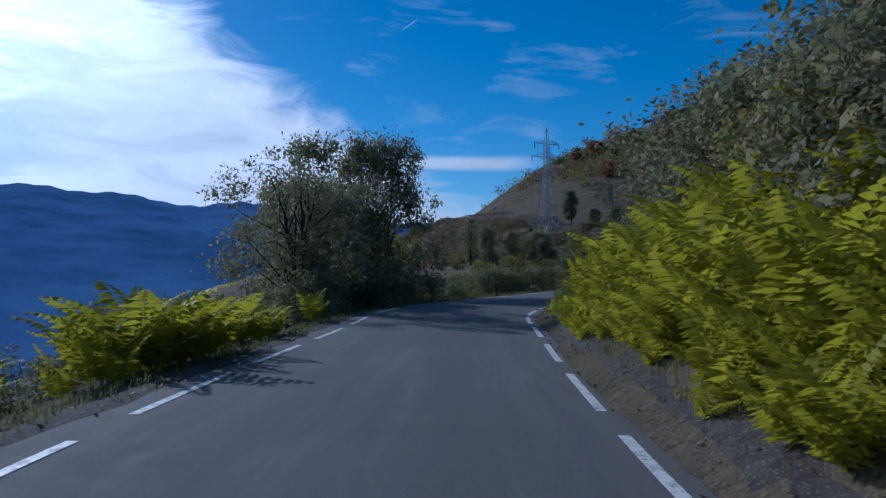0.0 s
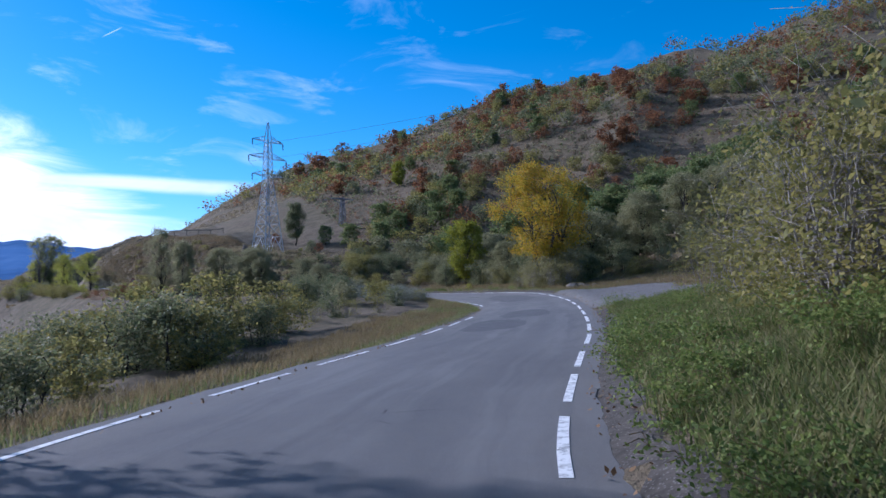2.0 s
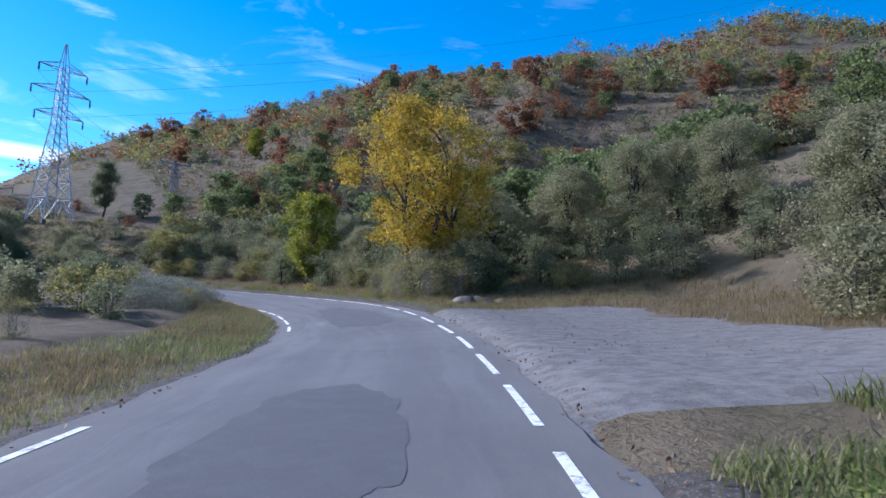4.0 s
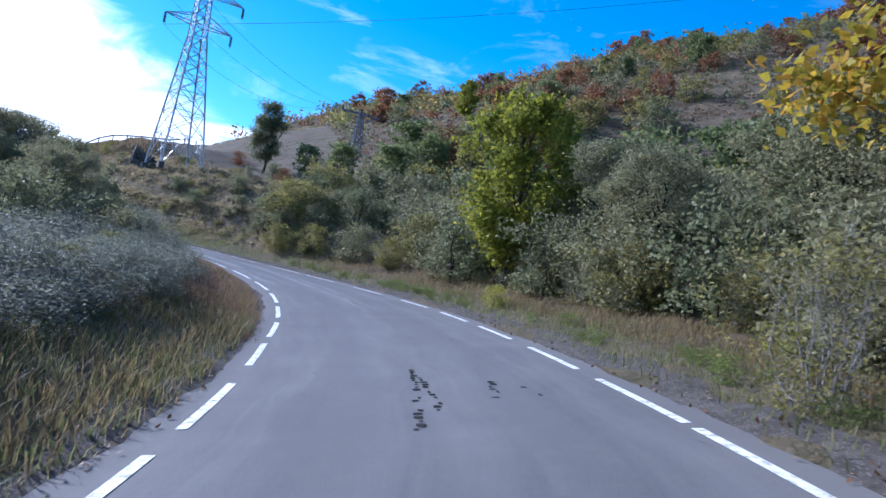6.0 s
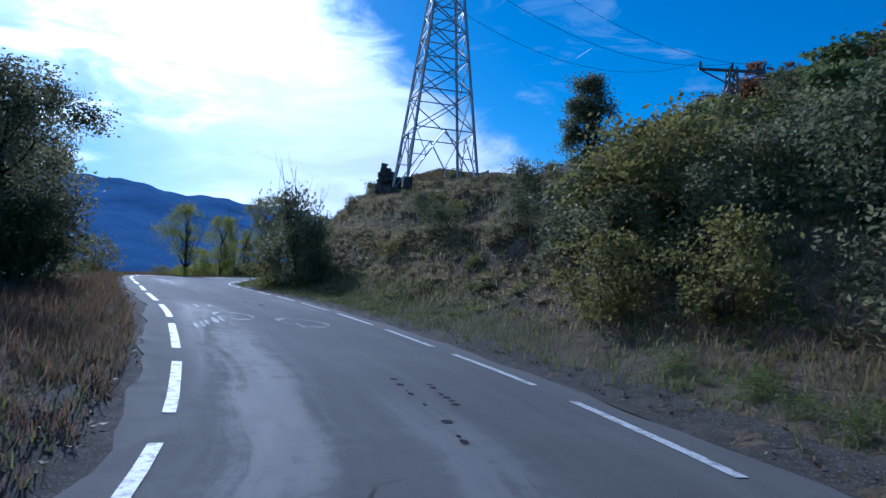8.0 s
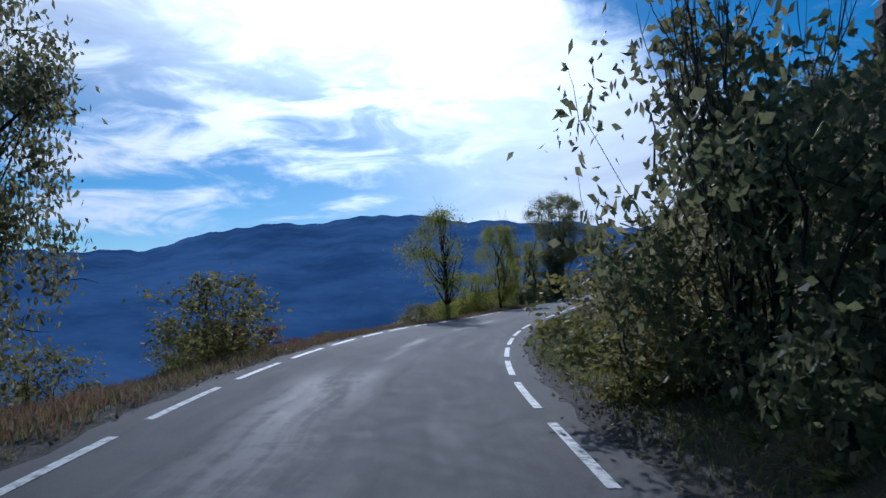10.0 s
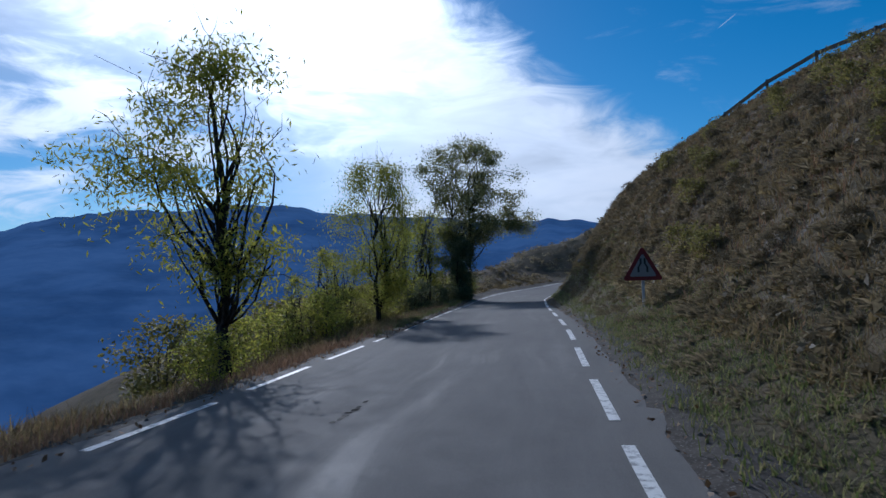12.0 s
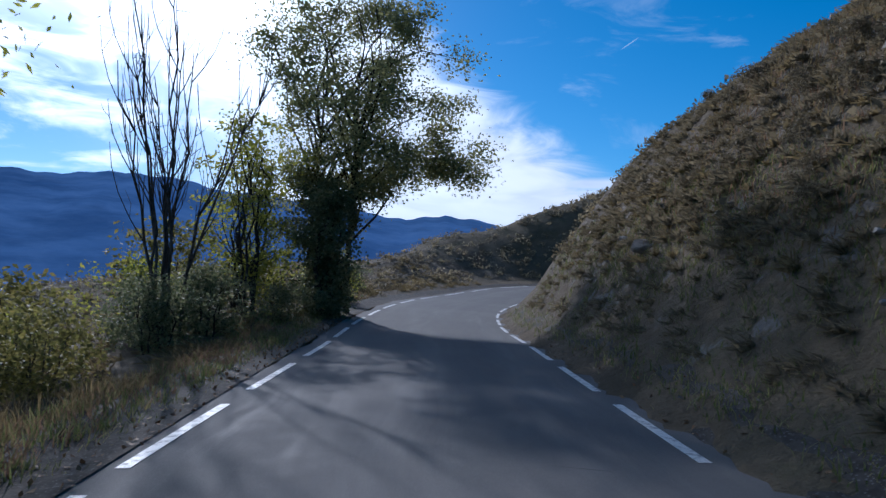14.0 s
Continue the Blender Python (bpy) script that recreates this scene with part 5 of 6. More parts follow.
def far_scrub():
    """Shrubs on the far ridge, too many to count."""
    rng = np.random.RandomState(31)
    for name, mat, count, label in (("far_scrub", LEAF_DARK, 600, "dark scrub on the far ridge"), ("far_red_scrub", LEAF_RUST, 700, "rust-red autumn scrub on the far ridge"), ("far_olive_scrub", LEAF_OLIVE, 900, "olive scrub on the far ridge")):
        quads = []
        while len(quads) < count:
            b, r = radians(rng.uniform(-85, 4)), rng.uniform(110, 330)
            x, y = 10 - math.sin(b) * r, 60 + math.cos(b) * r
            if wobble(np.array([x]), np.array([y]), 45, 12)[0] < rng.uniform(-.8, .7) or (x < 35 and y < 215):
                continue
            z = float(land([x], [y])[0])
            size = rng.uniform(.7, 1.9) * (0.7 + r / 330)
            c = rng.normal(size=(60, 3)) * (.55, .55, .42) * size + (x, y, z + size * .62)
            quads.append(leaves(rng, c, .5 * size ** .5, .34 * size ** .5))
        tagged(new(name, quads_mesh(name, np.concatenate(quads), mat)), label, "scrub", kind="stuff")


def last_bend_heath(name, label, mat, count, seed):
    """Low growth over the stony hill past the last bend, too much to count."""
    rng = np.random.RandomState(seed)
    x, y = rng.uniform(-42, 34, 4 * count), rng.uniform(186, 240, 4 * count)
    near = np.array([np.hypot(LINE[::4, 0] - a, LINE[::4, 1] - b).min() for a, b in zip(x, y)])
    keep = (near > 4) & (wobble(x, y, 5, seed) > rng.uniform(-1.2, .6, len(x)))
    x, y = x[keep][:count], y[keep][:count]
    size = rng.uniform(.16, .48, len(x))
    c = np.stack([x, y, land(x, y) + size * .3], 1).repeat(24, 0) + rng.normal(size=(24 * len(x), 3)) * (.5, .5, .3) * size.repeat(24)[:, None]
    tagged(new(name, quads_mesh(name, leaves(rng, c, .17, .09), mat)), label, "heath", kind="stuff")


last_bend_heath("heath", "low brown heath on the stony slope past the bend", LEAF_HEATH, 2600, 33)
last_bend_heath("pale_heath", "pale dry tufts on the stony slope past the bend", STRAW_PALE, 1800, 34)
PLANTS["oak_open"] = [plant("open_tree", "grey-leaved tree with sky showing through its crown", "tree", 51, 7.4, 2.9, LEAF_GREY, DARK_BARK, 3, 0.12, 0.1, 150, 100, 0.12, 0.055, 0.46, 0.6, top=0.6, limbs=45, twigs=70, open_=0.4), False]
PLANTS["almond"] = [plant("almond_tree", "small tree with drooping yellow-green leaves over the verge", "tree", 52, 6.0, 1.5, LEAF_SUN, DARK_BARK, 2, 0.085, 0.14, 130, 210, 0.062, 0.022, 0.42, 0.9, top=0.58, limbs=45, twigs=90, open_=0.3), False]
PLANTS["cypress"] = [plant("dark_tree", "tall dark rounded tree alone on the knoll", "tree", 53, 6.4, 1.15, LEAF_DARK, DARK_BARK, 1, 0.14, 0.2, 90, 190, 0.1, 0.055, 0.4, 0.2, top=0.6, limbs=15), False]
roadside()
hillside()
far_scrub()
tussocks("hill_heath", "brown heath tufts over the hillside", LEAF_HEATH, 9000, 36, 34, 130, 70, 235, .35, .8, 13)
tussocks("hill_tufts", "dry grass tufts over the hillside", STRAW_RED, 9000, 37, 34, 130, 70, 235, .3, .6, 13)
tussocks("hill_scrub", "low dark scrub over the hillside", LEAF_DARK, 5000, 38, 34, 130, 70, 235, .4, 1.0, 13)
tussocks("slope_tussocks", "brown tussocks on the steep slope", LEAF_HEATH, 5000, 39, -14, 16, 134, 192, .14, .34, 4.3, 14)
tussocks("slope_tufts", "pale grass tussocks on the steep slope", STRAW, 3200, 41, -14, 16, 134, 192, .12, .26, 4.3, 14)
tussocks("knoll_tussocks", "brown tussocks on the knoll", LEAF_HEATH, 2500, 42, 2, 34, 112, 140, .14, .34, 4.6, 20)


# ---- grass ----
def grass(name, label, mat, count, tall, strips, seed, clumpy=2.0, wide=0.012):
    """Blades of grass on strips of (s0, s1, d0, d1)."""
    rng = np.random.RandomState(seed)
    area = np.array([abs((b - a) * (d - c)) for a, b, c, d in strips])
    pick = rng.choice(len(strips), count, p=area / area.sum())
    q = np.array(strips)[pick]
    s, d = q[:, 0] + rng.uniform(0, 1, count) * (q[:, 1] - q[:, 0]), q[:, 2] + rng.uniform(0, 1, count) * (q[:, 3] - q[:, 2])
    keep = wobble(s * 3.0, d * 3.0, clumpy, seed) > rng.uniform(-1.1, 0.5, count)
    s, d = s[keep], d[keep]
    x, y = at_road(s, d)
    x, y = x + rng.normal(size=len(x)) * .05, y + rng.normal(size=len(x)) * .05
    z = land(x, y)
    n = len(x)
    h = tall * rng.uniform(.45, 1.25, n) * (1 + .3 * wobble(x, y, 3, seed + 1))
    a, lean = rng.uniform(0, 6.28, n), rng.uniform(.15, 1.0, n)
    base = np.stack([x, y, z - .03], 1)
    side = np.stack([np.cos(a), np.sin(a), 0 * a], 1) * (wide * rng.uniform(.6, 1.5, n))[:, None]
    way = np.stack([-np.sin(a), np.cos(a), 0 * a], 1) * (h * lean)[:, None]
    up = np.stack([0 * h, 0 * h, h], 1)
    mid = base + way * .35 + up * .6
    low = np.stack([base - side, base + side, mid + side * .8, mid - side * .8], 1)
    high = np.stack([mid - side * .8, mid + side * .8, base + way + up * .98 + side * .1, base + way + up * .98 - side * .1], 1)
    both = np.concatenate([low, high], 1).reshape(-1, 4, 3)
    tagged(new(name, quads_mesh(name, both, mat)), label, "grass", kind="stuff")


grass("green_verge", "long green grass on the roadside bank", GRASS, 80000, .27, [(20, 53, 2.95, 6.6), (24, 50, 3.0, 5.0), (50, 55, 5, 9)], 61, 1.2, .009)
grass("short_verge", "short green and yellow verge grass", GRASS, 90000, .16, [(32, 66, -2.75, -6.5), (71, 80, 2.7, 6), (74, 83, 5, 14), (78, 118, 2.62, 4.6), (118, 150, 2.62, 4.8), (150, 200, 2.62, 4.8), (0, 32, -2.7, -4.0), (0, 22, 2.8, 3.6), (90, 150, -2.5, -3.4)], 62, 2.0, .007)
grass("dry_verge", "tall dry straw-coloured grass", STRAW, 110000, .26, [(66, 96, -3.0, -5.4), (76, 96, -2.6, -3.4), (30, 62, -3.6, -8), (78, 112, 3.6, 6.4), (58, 84, 10, 15), (73, 80, 3.5, 10), (150, 185, -3.2, -4.6)], 63, 2.0, .007)
grass("russet_verge", "russet autumn grass along the outer bend", STRAW_RED, 100000, .2, [(90, 150, -2.5, -6.0), (148, 160, -2.75, -7), (160, 192, -2.6, -3.8)], 64, 2.0, .006)
grass("knoll_grass", "dry grass on the knoll", STRAW_PALE, 90000, .17, [(112, 148, 4.2, 14)], 65, 2.5, .01)
grass("slope_grass", "dry grass tufts on the steep slope", STRAW, 70000, .24, [(148, 190, 4.0, 15), (150, 180, 4.0, 8)], 66, 1.6, .007)
grass("slope_heath", "brown heath on the steep slope", STRAW_RED, 40000, .18, [(148, 190, 4.2, 15)], 67, 1.6, .009)
grass("bend_verge", "olive and straw-coloured grass at the asphalt edge", GRASS, 16000, .2, [(169, 196, -2.3, -3.9), (172, 192, -2.35, -3.0)], 69, 2.0, .006)
grass("inner_verge", "olive-green verge grass inside the bend", GRASS, 17000, .22, [(62, 92, -2.6, -5.4)], 70, 1.6, .007)
grass("foot_grass", "short yellowing grass at the foot of the slope", GRASS, 110000, .1, [(118, 190, 2.75, 5.2)], 68, 2.2, .007)


def cushions(name, label, mat, count, strip, lo, hi, seed, blades=46):
    """Rounded tufts of bent blades, leaning downhill, on a strip of (s0, s1, d0, d1)."""
    rng = np.random.RandomState(seed)
    s, d = rng.uniform(strip[0], strip[1], count), strip[2] + rng.uniform(0, 1, count) ** 1.3 * (strip[3] - strip[2])
    keep = wobble(s * 3, d * 3, 5, seed) > rng.uniform(-1.3, .5, count)
    x, y = at_road(s[keep], d[keep])
    z, r = land(x, y), rng.uniform(lo, hi, len(x))
    fx, fy = at_road(s[keep], d[keep] - .4)
    low = np.stack([fx - x, fy - y, -.3 + 0 * x], 1)
    n = len(x) * blades
    root = np.stack([x, y, z - .04], 1).repeat(blades, 0)
    r = r.repeat(blades) * rng.uniform(.7, 1.15, n)
    way = rng.normal(size=(n, 3)) * (1, 1, .35) + (0, 0, .75)
    way /= np.linalg.norm(way, axis=1)[:, None]
    way += low.repeat(blades, 0) * .35
    across = np.cross(way, rng.normal(size=(n, 3)))
    across *= (.006 + .008 * r / hi)[:, None] / (np.linalg.norm(across, axis=1)[:, None] + 1e-9)
    root = root + rng.normal(size=(n, 3)) * (.22, .22, .02) * r[:, None]
    mid, tip = root + way * r[:, None] * .62, root + way * r[:, None] + low.repeat(blades, 0) * r[:, None] * .3
    quads = np.concatenate([np.stack([root - across, root + across, mid + across, mid - across], 1), np.stack([mid - across, mid + across, tip + across * .15, tip - across * .15], 1)], 1).reshape(-1, 4, 3)
    tagged(new(name, quads_mesh(name, quads, mat)), label, "grass", kind="stuff")


cushions("slope_cushions", "rounded tufts of dry grass on the steep slope", STRAW, 2300, (146, 196, 4.0, 16), .1, .2, 101, 34)
cushions("slope_brown_cushions", "rounded brown heath tufts on the steep slope", LEAF_HEATH, 3800, (146, 196, 4.2, 16), .12, .3, 102, 40)
cushions("hanging_tufts", "bleached grass hanging over the outcrops of the slope", STRAW_PALE, 90, (167, 174, 4.0, 5.4), .14, .26, 108, 40)
cushions("knoll_cushions", "soft tufts of long dry grass on the knoll", STRAW_PALE, 3600, (110, 147, 5, 17), .12, .27, 103, 40)
cushions("knoll_green_cushions", "olive grass tufts on the ledges of the knoll", GRASS, 1300, (110, 147, 4.6, 15), .12, .26, 104, 40)
cushions("foot_cushions", "dark heath tufts along the foot of the slope", LEAF_HEATH, 2600, (150, 198, 3.2, 8), .1, .22, 106, 34)
cushions("foot_green_cushions", "olive grass tufts along the foot of the slope", GRASS, 500, (118, 152, 3.3, 6.5), .12, .24, 107, 36)
cushions("plain_cushions", "pale straw tufts on the level ground at the last bend", STRAW, 900, (184, 216, -3.2, -16), .2, .42, 105)


def litter():
    rng = np.random.RandomState(71)
    n = 4200
    s = rng.uniform(0, 190, n)
    d = np.where(rng.uniform(size=n) < .5, -1, 1) * (2.35 + np.abs(rng.normal(size=n)) * .35)
    s, d = np.append(s, rng.uniform(168, 194, 500)), np.append(d, -2.08 - np.abs(rng.normal(size=500)) * .22)
    x, y = at_road(s, d)
    z = np.maximum(land(x, y), np.array([on_road(a, b)[2] if abs(b) < 2.6 else -9 for a, b in zip(s, d)])) + .025
    tagged(new("fallen_leaves", quads_mesh("fallen_leaves", leaves(rng, np.stack([x, y, z], 1), .06, .04, 0, 2.5), LITTER)), "dry brown leaves blown along the road edge", "leaves", kind="stuff")


litter()


# ---- stones ----
def stone(name, label, mat, seed, group=""):
    rng = np.random.RandomState(seed)
    bm = bmesh.new()
    bmesh.ops.create_icosphere(bm, subdivisions=3, radius=1)
    cuts = [Vector(rng.normal(size=3)).normalized() for k in range(9)]
    for v in bm.verts:
        p = v.co.copy()
        for c in cuts:
            over = p.dot(c) - 0.62
            if over > 0:
                p -= c * over * 0.85
        v.co = p * (1 + 0.12 * noise.noise(p * 1.7 + Vector((seed, 0, 0))) + 0.05 * noise.noise(p * 5))
    me = bpy.data.meshes.new(name)
    bm.to_mesh(me)
    bm.free()
    me.materials.append(mat)
    return tagged(new(name, me), label, "rock", group)


def stones():
    rng = np.random.RandomState(81)
    kinds_ = [stone("boulder", "grey weathered boulder in the grass", ROCK, k, "boulders") for k in range(3)] + [stone("pale_boulder", "pale limestone outcrop on the slope", PALE_ROCK, 7 + k, "boulders") for k in range(2)]
    used = set()

    def lay(k, x, y, size, sink=0.3):
        z = float(land([x], [y])[0])
        m = pose(x, y, z + size * .25 - size * sink, rng.uniform(-20, 20), rng.uniform(-20, 20), rng.uniform(0, 360)) @ Matrix.Diagonal((size, size * rng.uniform(.6, .95), size * rng.uniform(.45, .7), 1))
        if k in used:
            return copy_thing(kinds_[k], m)
        used.add(k)
        kinds_[k].matrix_basis = m

    for k, x, y, size in ((0, 31.0, 67.6, .62), (1, 31.9, 67.4, .5), (2, 32.6, 67.5, .5), (0, 33.4, 67.3, .42), (1, 31.5, 68.6, .6), (0, 32.4, 68.6, .62), (2, 34.4, 67.2, .4), (1, 30.3, 67.2, .25), (0, 31.7, 68.5, .3), (2, 32.5, 68.7, .34), (0, 33.3, 68.9, .3), (1, 34.0, 68.5, .26), (2, 34.9, 68.3, .3), (0, 35.6, 68.0, .2), (0, 36.3, 67.2, .26), (1, 33.0, 69.4, .3)):
        lay(k, x, y, size, .12)
    for s, d, size, k in ((170.5, 4.4, .26, 3), (171.6, 4.9, .24, 4), (169.6, 5.4, .24, 3), (172.6, 4.3, .22, 4), (164.5, 4.0, .24, 3), (166.0, 5.2, .26, 4), (160.6, 8.6, .4, 3), (162.5, 7.5, .35, 4), (158.5, 6.5, .35, 3), (175.4, 5.4, .24, 4), (180.5, 3.9, .4, 3), (184.5, 4.4, .36, 4), (188, 4.2, .7, 0), (190, 4.4, .8, 3), (171.2, 4.3, .3, 4), (171.6, 4.7, .28, 3), (172.0, 4.2, .24, 4), (171.0, 6.9, .3, 3), (171.8, 7.2, .3, 4), (164.9, 3.7, .22, 3), (175.6, 3.9, .45, 4), (188.6, 4.0, .5, 3), (187.6, 4.2, .6, 4), (181.3, 4.4, .5, 3)):
        lay(k, *at_road(s, d), size)
    for k in range(46):
        lay(rng.randint(5), *at_road(rng.uniform(148, 200), rng.uniform(5, 16)), rng.uniform(.12, .32))
    for k in range(24):
        lay(rng.randint(3), rng.uniform(38, 75), rng.uniform(110, 200), rng.uniform(.4, 1.1))
    for k in range(130):
        lay(rng.randint(5), rng.uniform(-22, 6), rng.uniform(196, 218), rng.uniform(.15, .6))


stones()


def pebbles():
    rng = np.random.RandomState(83)
    v, f = [], []
    for k in range(1500):
        s, d = rng.uniform(58, 73), rng.uniform(2.7, 9.5)
        if k > 900:
            s, d = rng.uniform(10, 190), rng.choice([-1, 1]) * rng.uniform(2.5, 3.1)
        x, y = at_road(s, d)
        z, r = float(land([x], [y], not k <= 900)[0]) + (.06 if k <= 900 else .05), rng.uniform(.012, .045)
        base = len(v)
        for c in ((1, 0, 0), (-.3, .9, 0), (-.8, -.6, .1), (.2, -.9, 0), (0, 0, .7)):
            v.append((x + c[0] * r * rng.uniform(.7, 1.2), y + c[1] * r * rng.uniform(.7, 1.2), z + c[2] * r))
        f += [(base + a, base + b, base + 4) for a, b in ((0, 1), (1, 2), (2, 3), (3, 0))]
    tagged(new("pebbles", mesh("pebbles", v, f, ROCK)), "loose stones on the gravel and shoulders", "stones", kind="stuff")


pebbles()


def ruin():
    """The stump of a dry-stone wall beside the pylon."""
    x0, y0 = 16.7, 130.7
    z = float(land([x0], [y0])[0])
    root = thing("ruined_wall", "dark broken stump of a dry-stone wall on the knoll", "ruin")
    root.matrix_basis = pose(x0, y0, z - .1, 0, 0, 25)
    rng = np.random.RandomState(91)
    for j, n in enumerate((8, 8, 7, 6, 3, 2, 1)):
        for k in range(n):
            w, h = rng.uniform(.2, .36), rng.uniform(.18, .28)
            bm = bmesh.new()
            bmesh.ops.create_cube(bm, size=1)
            bmesh.ops.bevel(bm, geom=bm.edges[:], offset=.12, segments=1, affect="EDGES")
            for q in bm.verts:
                q.co = Vector((q.co.x * w, q.co.y * .4, q.co.z * h)) + Vector(rng.normal(size=3)) * .035 + Vector((-1.0 + k * .27 + j * .05, rng.uniform(-.04, .04), .1 + j * .22))
            me = bpy.data.meshes.new("stone")
            bm.to_mesh(me)
            bm.free()
            me.materials.append(DARK_ROCK)
            part("stone", me, root)


ruin()


# ---- pylons and cables ----
def lattice_pylon():
    x, y, tall = 19.1, 128.8, 18.8
    z = float(land([x], [y])[0]) - .1
    root = thing("lattice_pylon", "galvanised steel lattice pylon on the knoll", "pylon")
    root.matrix_basis = pose(x, y, z, 0, 0, 28) @ Matrix.Diagonal((1, 1, 1.03, 1))

    def half(h):
        return float(np.interp(h, [0, 10.2, 16.2, tall], [1.65, .55, .38, .06]))

    corners = [(1, 1), (-1, 1), (-1, -1), (1, -1)]
    for cx, cy in corners:
        leg = Shape()
        for a, b in ((0, 10.2), (10.2, 16.2), (16.2, tall)):
            leg.bar((cx * half(a), cy * half(a), a), (cx * half(b), cy * half(b), b), .1 if a < 5 else .075)
        part("leg", leg.mesh("leg", STEEL), root)
        foot = Shape().bar((cx * 1.65, cy * 1.65, -.3), (cx * 1.65, cy * 1.65, .15), .4)
        part("footing", foot.mesh("footing", ROCK), root, "concrete footing")
    levels = [0, 2.5, 4.3, 5.8, 7.1, 8.2, 9.2, 10.2, 11.1, 12.0, 12.9, 13.8, 14.6, 15.4, 16.2]
    for a, b in zip(levels, levels[1:]):
        for k in range(4):
            (ax, ay), (bx, by) = corners[k], corners[(k + 1) % 4]
            p0, p1 = (ax * half(a), ay * half(a), a), (bx * half(a), by * half(a), a)
            q0, q1 = (ax * half(b), ay * half(b), b), (bx * half(b), by * half(b), b)
            s = Shape()
            if a == 0:
                top = tuple((q0[i] + q1[i]) / 2 for i in range(3))
                s.bar(p0, top, .05).bar(p1, top, .05)
                for p, q in ((p0, q0), (p1, q1)):
                    m1, m2 = tuple((p[i] + top[i]) / 2 for i in range(3)), tuple((p[i] + q[i]) / 2 for i in range(3))
                    s.bar(m1, m2, .035).bar(m1, q, .035)
            else:
                s.bar(p0, q1, .045).bar(p1, q0, .045)
            s.bar(q0, q1, .045)
            part("brace", s.mesh("brace", STEEL), root)
    ends = []
    for h, reach in ((11.1, 2.7), (13.6, 3.3), (16.0, 2.7)):
        for sign in (-1, 1):
            tip = Vector((sign * reach, 0, h + .1))
            s = Shape()
            for cy in (-1, 1):
                s.bar((sign * half(h), cy * half(h), h), tip, .07).bar((sign * half(h), cy * half(h), h + .75), tip, .06)
                for u in (.3, .6):
                    low = Vector((sign * half(h), cy * half(h), h)).lerp(tip, u)
                    high = Vector((sign * half(h), cy * half(h), h + .75)).lerp(tip, u)
                    s.bar(low, high, .04)
            for u in (.3, .6):
                s.bar(Vector((sign * half(h), -half(h), h)).lerp(tip, u), Vector((sign * half(h), half(h), h)).lerp(tip, u), .04)
            arm = part("crossarm", s.mesh("crossarm", STEEL), root)
            ins = Shape()
            for k in range(7):
                ins.tube([tip + Vector((0, 0, -.1 - .11 * k)), tip + Vector((0, 0, -.15 - .11 * k))], [.13, .06], 8)
            ins.tube([tip, tip + Vector((0, 0, -.95))], [.02, .02], 5)
            part("insulator", ins.mesh("insulator", INSULATOR), arm, "dark glazed insulator string")
            ends.append(root.matrix_basis @ (tip + Vector((0, 0, -.95))))
    ends.append(root.matrix_basis @ Vector((0, 0, tall)))
    return ends


def mast(x, y, tall, reach, label, turn=0.0):
    """A slim lattice mast with one crossarm."""
    z = float(land([x], [y])[0]) - .2
    root = thing("power_mast", label, "pylon")
    root.matrix_basis = pose(x, y, z, 0, 0, turn)
    for cx, cy in ((1, 1), (-1, 1), (-1, -1), (1, -1)):
        part("leg", Shape().bar((cx * .5, cy * .5, 0), (cx * .22, cy * .22, tall), .12).mesh("leg", DARK_STEEL), root)
    n = 9
    for k in range(n):
        a, b = tall * k / n, tall * (k + 1) / n
        wa, wb = .5 - .28 * k / n, .5 - .28 * (k + 1) / n
        s = Shape()
        for c in (-1, 1):
            s.bar((wa * c, wa, a), (wb * c, -wb, b), .07).bar((wa, wa * c, a), (-wb, wb * c, b), .07)
        part("brace", s.mesh("brace", DARK_STEEL), root)
    s = Shape().bar((-reach, 0, tall - .2), (reach, 0, tall - .2), .16).bar((-reach, 0, tall - .2), (0, 0, tall - 1.2), .08).bar((reach, 0, tall - .2), (0, 0, tall - 1.2), .08)
    part("crossarm", s.mesh("crossarm", DARK_STEEL), root)
    ends = []
    for u in (-1, 0, 1):
        p = Vector((u * reach * .95, 0, tall - .2))
        part("insulator", Shape().tube([p, p + Vector((0, 0, .5))], [.09, .07], 6).mesh("insulator", INSULATOR), root)
        ends.append(root.matrix_basis @ (p + Vector((0, 0, .5))))
    return ends


def cable(a, b, sag, r=0.022):
    s = Shape()
    n = 24
    pts = [Vector(a).lerp(Vector(b), k / n) - Vector((0, 0, 4 * sag * k / n * (1 - k / n))) for k in range(n + 1)]
    s.tube(pts, [r] * (n + 1), 4)
    tagged(new("power_cable", s.mesh("power_cable", DARK_STEEL)), "thin overhead power cable strung between pylons", "cable", "overhead cables")


arms = lattice_pylon()
ridge_mast = mast(34.6, 145.6, 20.0 - float(land([34.6], [145.6])[0]), 2.2, "dark steel power mast on the ridge", 12)
mast(-3.7, 257.7, 19.9 - float(land([-3.7], [257.7])[0]), 2.2, "slim power mast beyond the bend", 20)
for k, (a, b) in enumerate(zip(arms[:6:2], (0, 1, 2))):
    cable(a, ridge_mast[b], 2.5, 0.012)
    cable(a, (118 + 3 * k, 96 - 2 * k, float(land([118 + 3 * k], [96 - 2 * k])[0]) + 12 + 2 * k), 4.0, 0.014)
far_post = thing("antenna_mast", "thin antenna mast on the far skyline", "mast")
far_post.matrix_basis = pose(41.0, 345.0, float(land([41.0], [345.0])[0]) - .5)
part("pole", Shape().tube([(0, 0, 0), (0, 0, 9)], [.3, .12], 6).mesh("pole", DARK_STEEL), far_post)


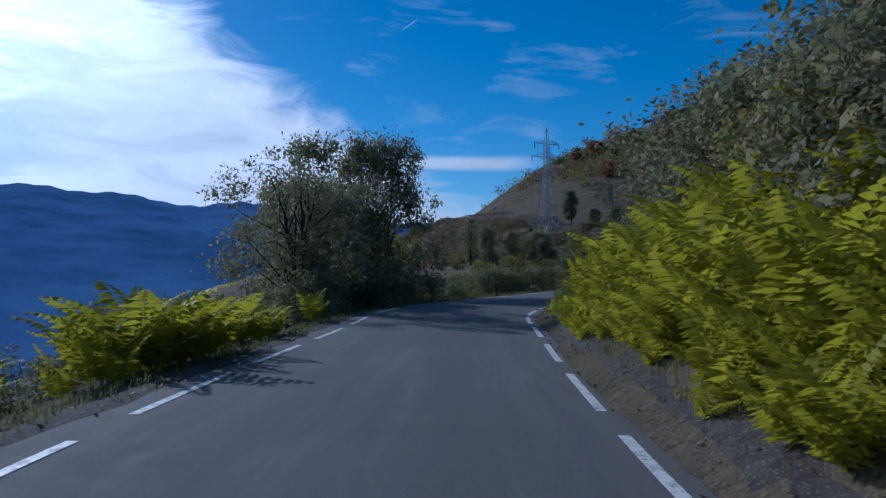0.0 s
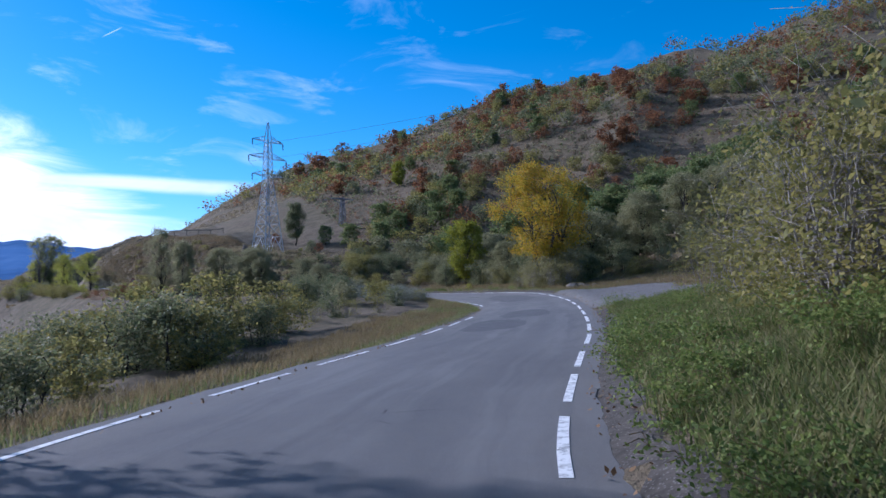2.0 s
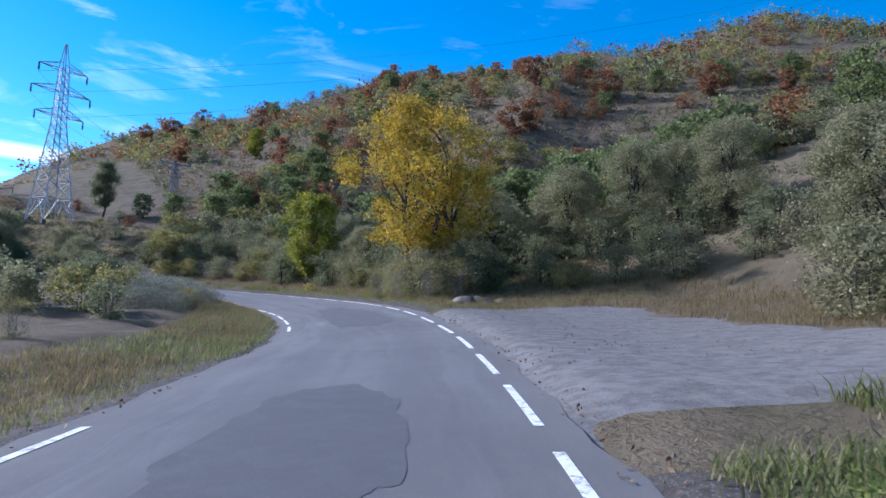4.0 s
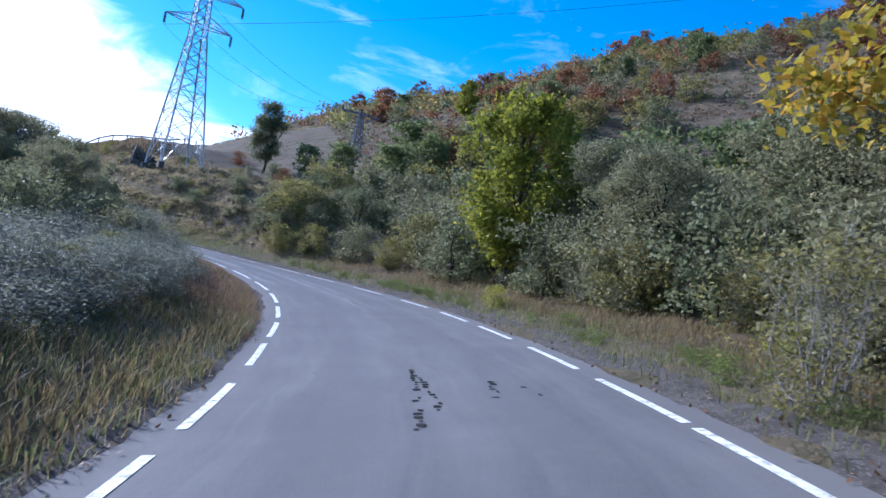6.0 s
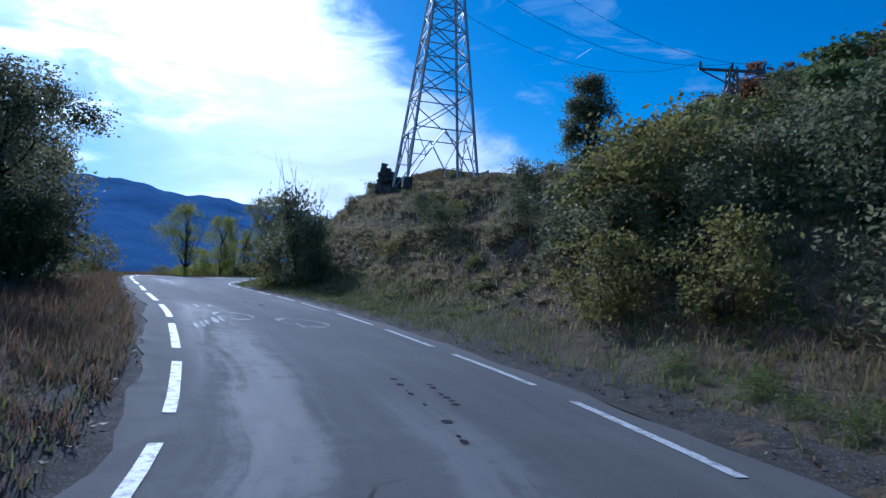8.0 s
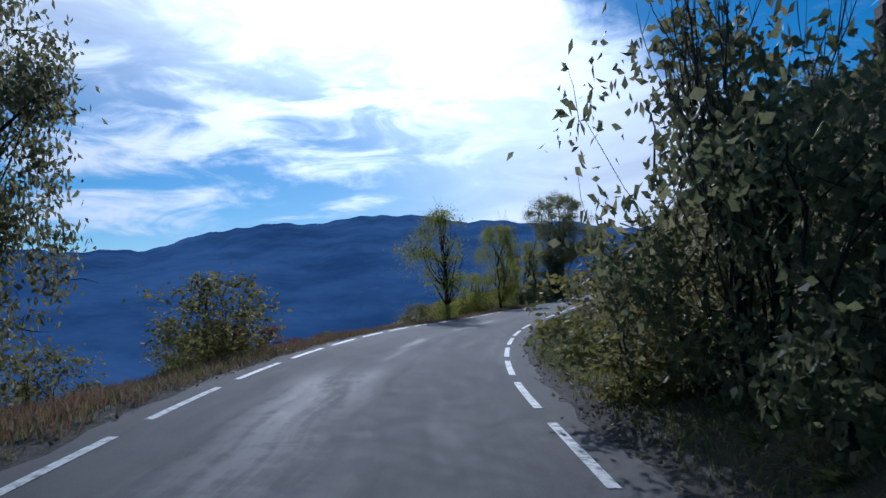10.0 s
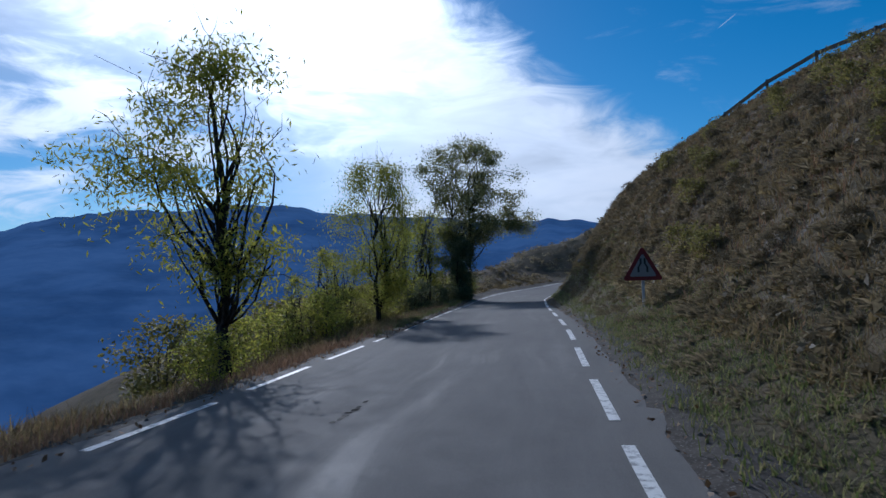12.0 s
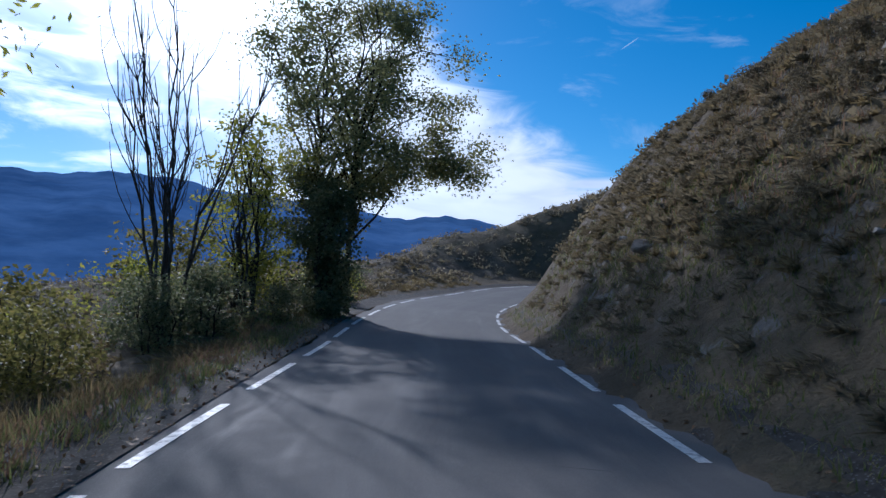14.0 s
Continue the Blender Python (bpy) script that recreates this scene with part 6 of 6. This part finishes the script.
# ---- road sign ----
def warning_sign():
    x, y = 0.95, 153.5
    z = float(land([x], [y])[0])
    root = thing("warning_sign", "red-bordered triangular warning sign on a steel post, colours darkened for shade", "road sign")
    root.matrix_basis = pose(x, y, z, 0, 0, 18)

    def triangle(size, at, thick, mat, name, label, bottom=.62):
        h = size * math.sqrt(3) / 2
        rim = []
        for cx, cz in ((-size / 2, 0), (size / 2, 0), (0, h)):
            c = Vector((0, h / 3))
            p = Vector((cx, cz)) + (c - Vector((cx, cz))).normalized() * size * .1
            base = math.atan2(cz - c.y, cx)
            rim += [(p.x + math.cos(base + a) * size * .05, p.y + math.sin(base + a) * size * .05) for a in (-1.0, -.5, 0, .5, 1.0)]
        n = len(rim)
        lift = bottom + (.9 * math.sqrt(3) / 2 - h) / 3
        v = [(a, at, b + lift) for a, b in rim] + [(a, at + thick, b + lift) for a, b in rim]
        f = [tuple(range(n)), tuple(range(2 * n - 1, n - 1, -1))] + [(k, k + n, (k + 1) % n + n, (k + 1) % n) for k in range(n)]
        return part(name, mesh(name, v, f, mat), root, label)

    triangle(.92, -.02, .018, SIGN_RED, "plate", "red sign plate with shade in its colour")
    triangle(.62, -.026, .005, SIGN_WHITE, "face", "white sign face with shade in its colour")
    for sign in (-1, 1):
        line = [(sign * .1, .8), (sign * .1, .92), (sign * .045, 1.0), (sign * .045, 1.12)]
        v = [(x + e, y, z) for x, z in line for e, y in ((-.022, -.032), (.022, -.032), (.022, -.027), (-.022, -.027))]
        f = [(4 * k + c, 4 * k + (c + 1) % 4, 4 * k + 4 + (c + 1) % 4, 4 * k + 4 + c) for k in range(3) for c in range(4)] + [(3, 2, 1, 0), (12, 13, 14, 15)]
        part("symbol", mesh("symbol", v, f, SIGN_BLACK), root, "black line of the narrowing-road symbol")
    part("post", Shape().bar((0, .03, -.3), (0, .03, 1.3), .06, .04).mesh("post", STEEL), root)


warning_sign()


# ---- guard rail on the brow of the slope ----
def guard_rail():
    root = thing("guard_rail", "dark weathered rail fence along the brow of the slope", "guard rail")
    line = [(.3, 178.2), (1.6, 177.0), (3.7, 175.0), (5.8, 172.8), (7.9, 170.6), (10.0, 168.4), (12.0, 166.0), (14.0, 163.6), (16.0, 161.2)]
    tops = []
    for x, y in line:
        z = float(land([x], [y])[0])
        # the rail sinks behind the brow towards its end
        up = (-.35, .3, .75)[len(tops)] if len(tops) < 3 else 1.0
        part("post", Shape().bar((x, y, z - .6), (x, y, z + up + .13), .13).mesh("post", RAIL_WOOD), root)
        tops.append((x, y, z + up))
    for a, b in zip(tops, tops[1:]):
        part("rail", Shape().bar(a, b, .07, .17).mesh("rail", RAIL_WOOD), root)


guard_rail()

for kind, (source, used) in PLANTS.items():
    if not used:
        for ob in (*source.children_recursive, source):
            bpy.data.objects.remove(ob)
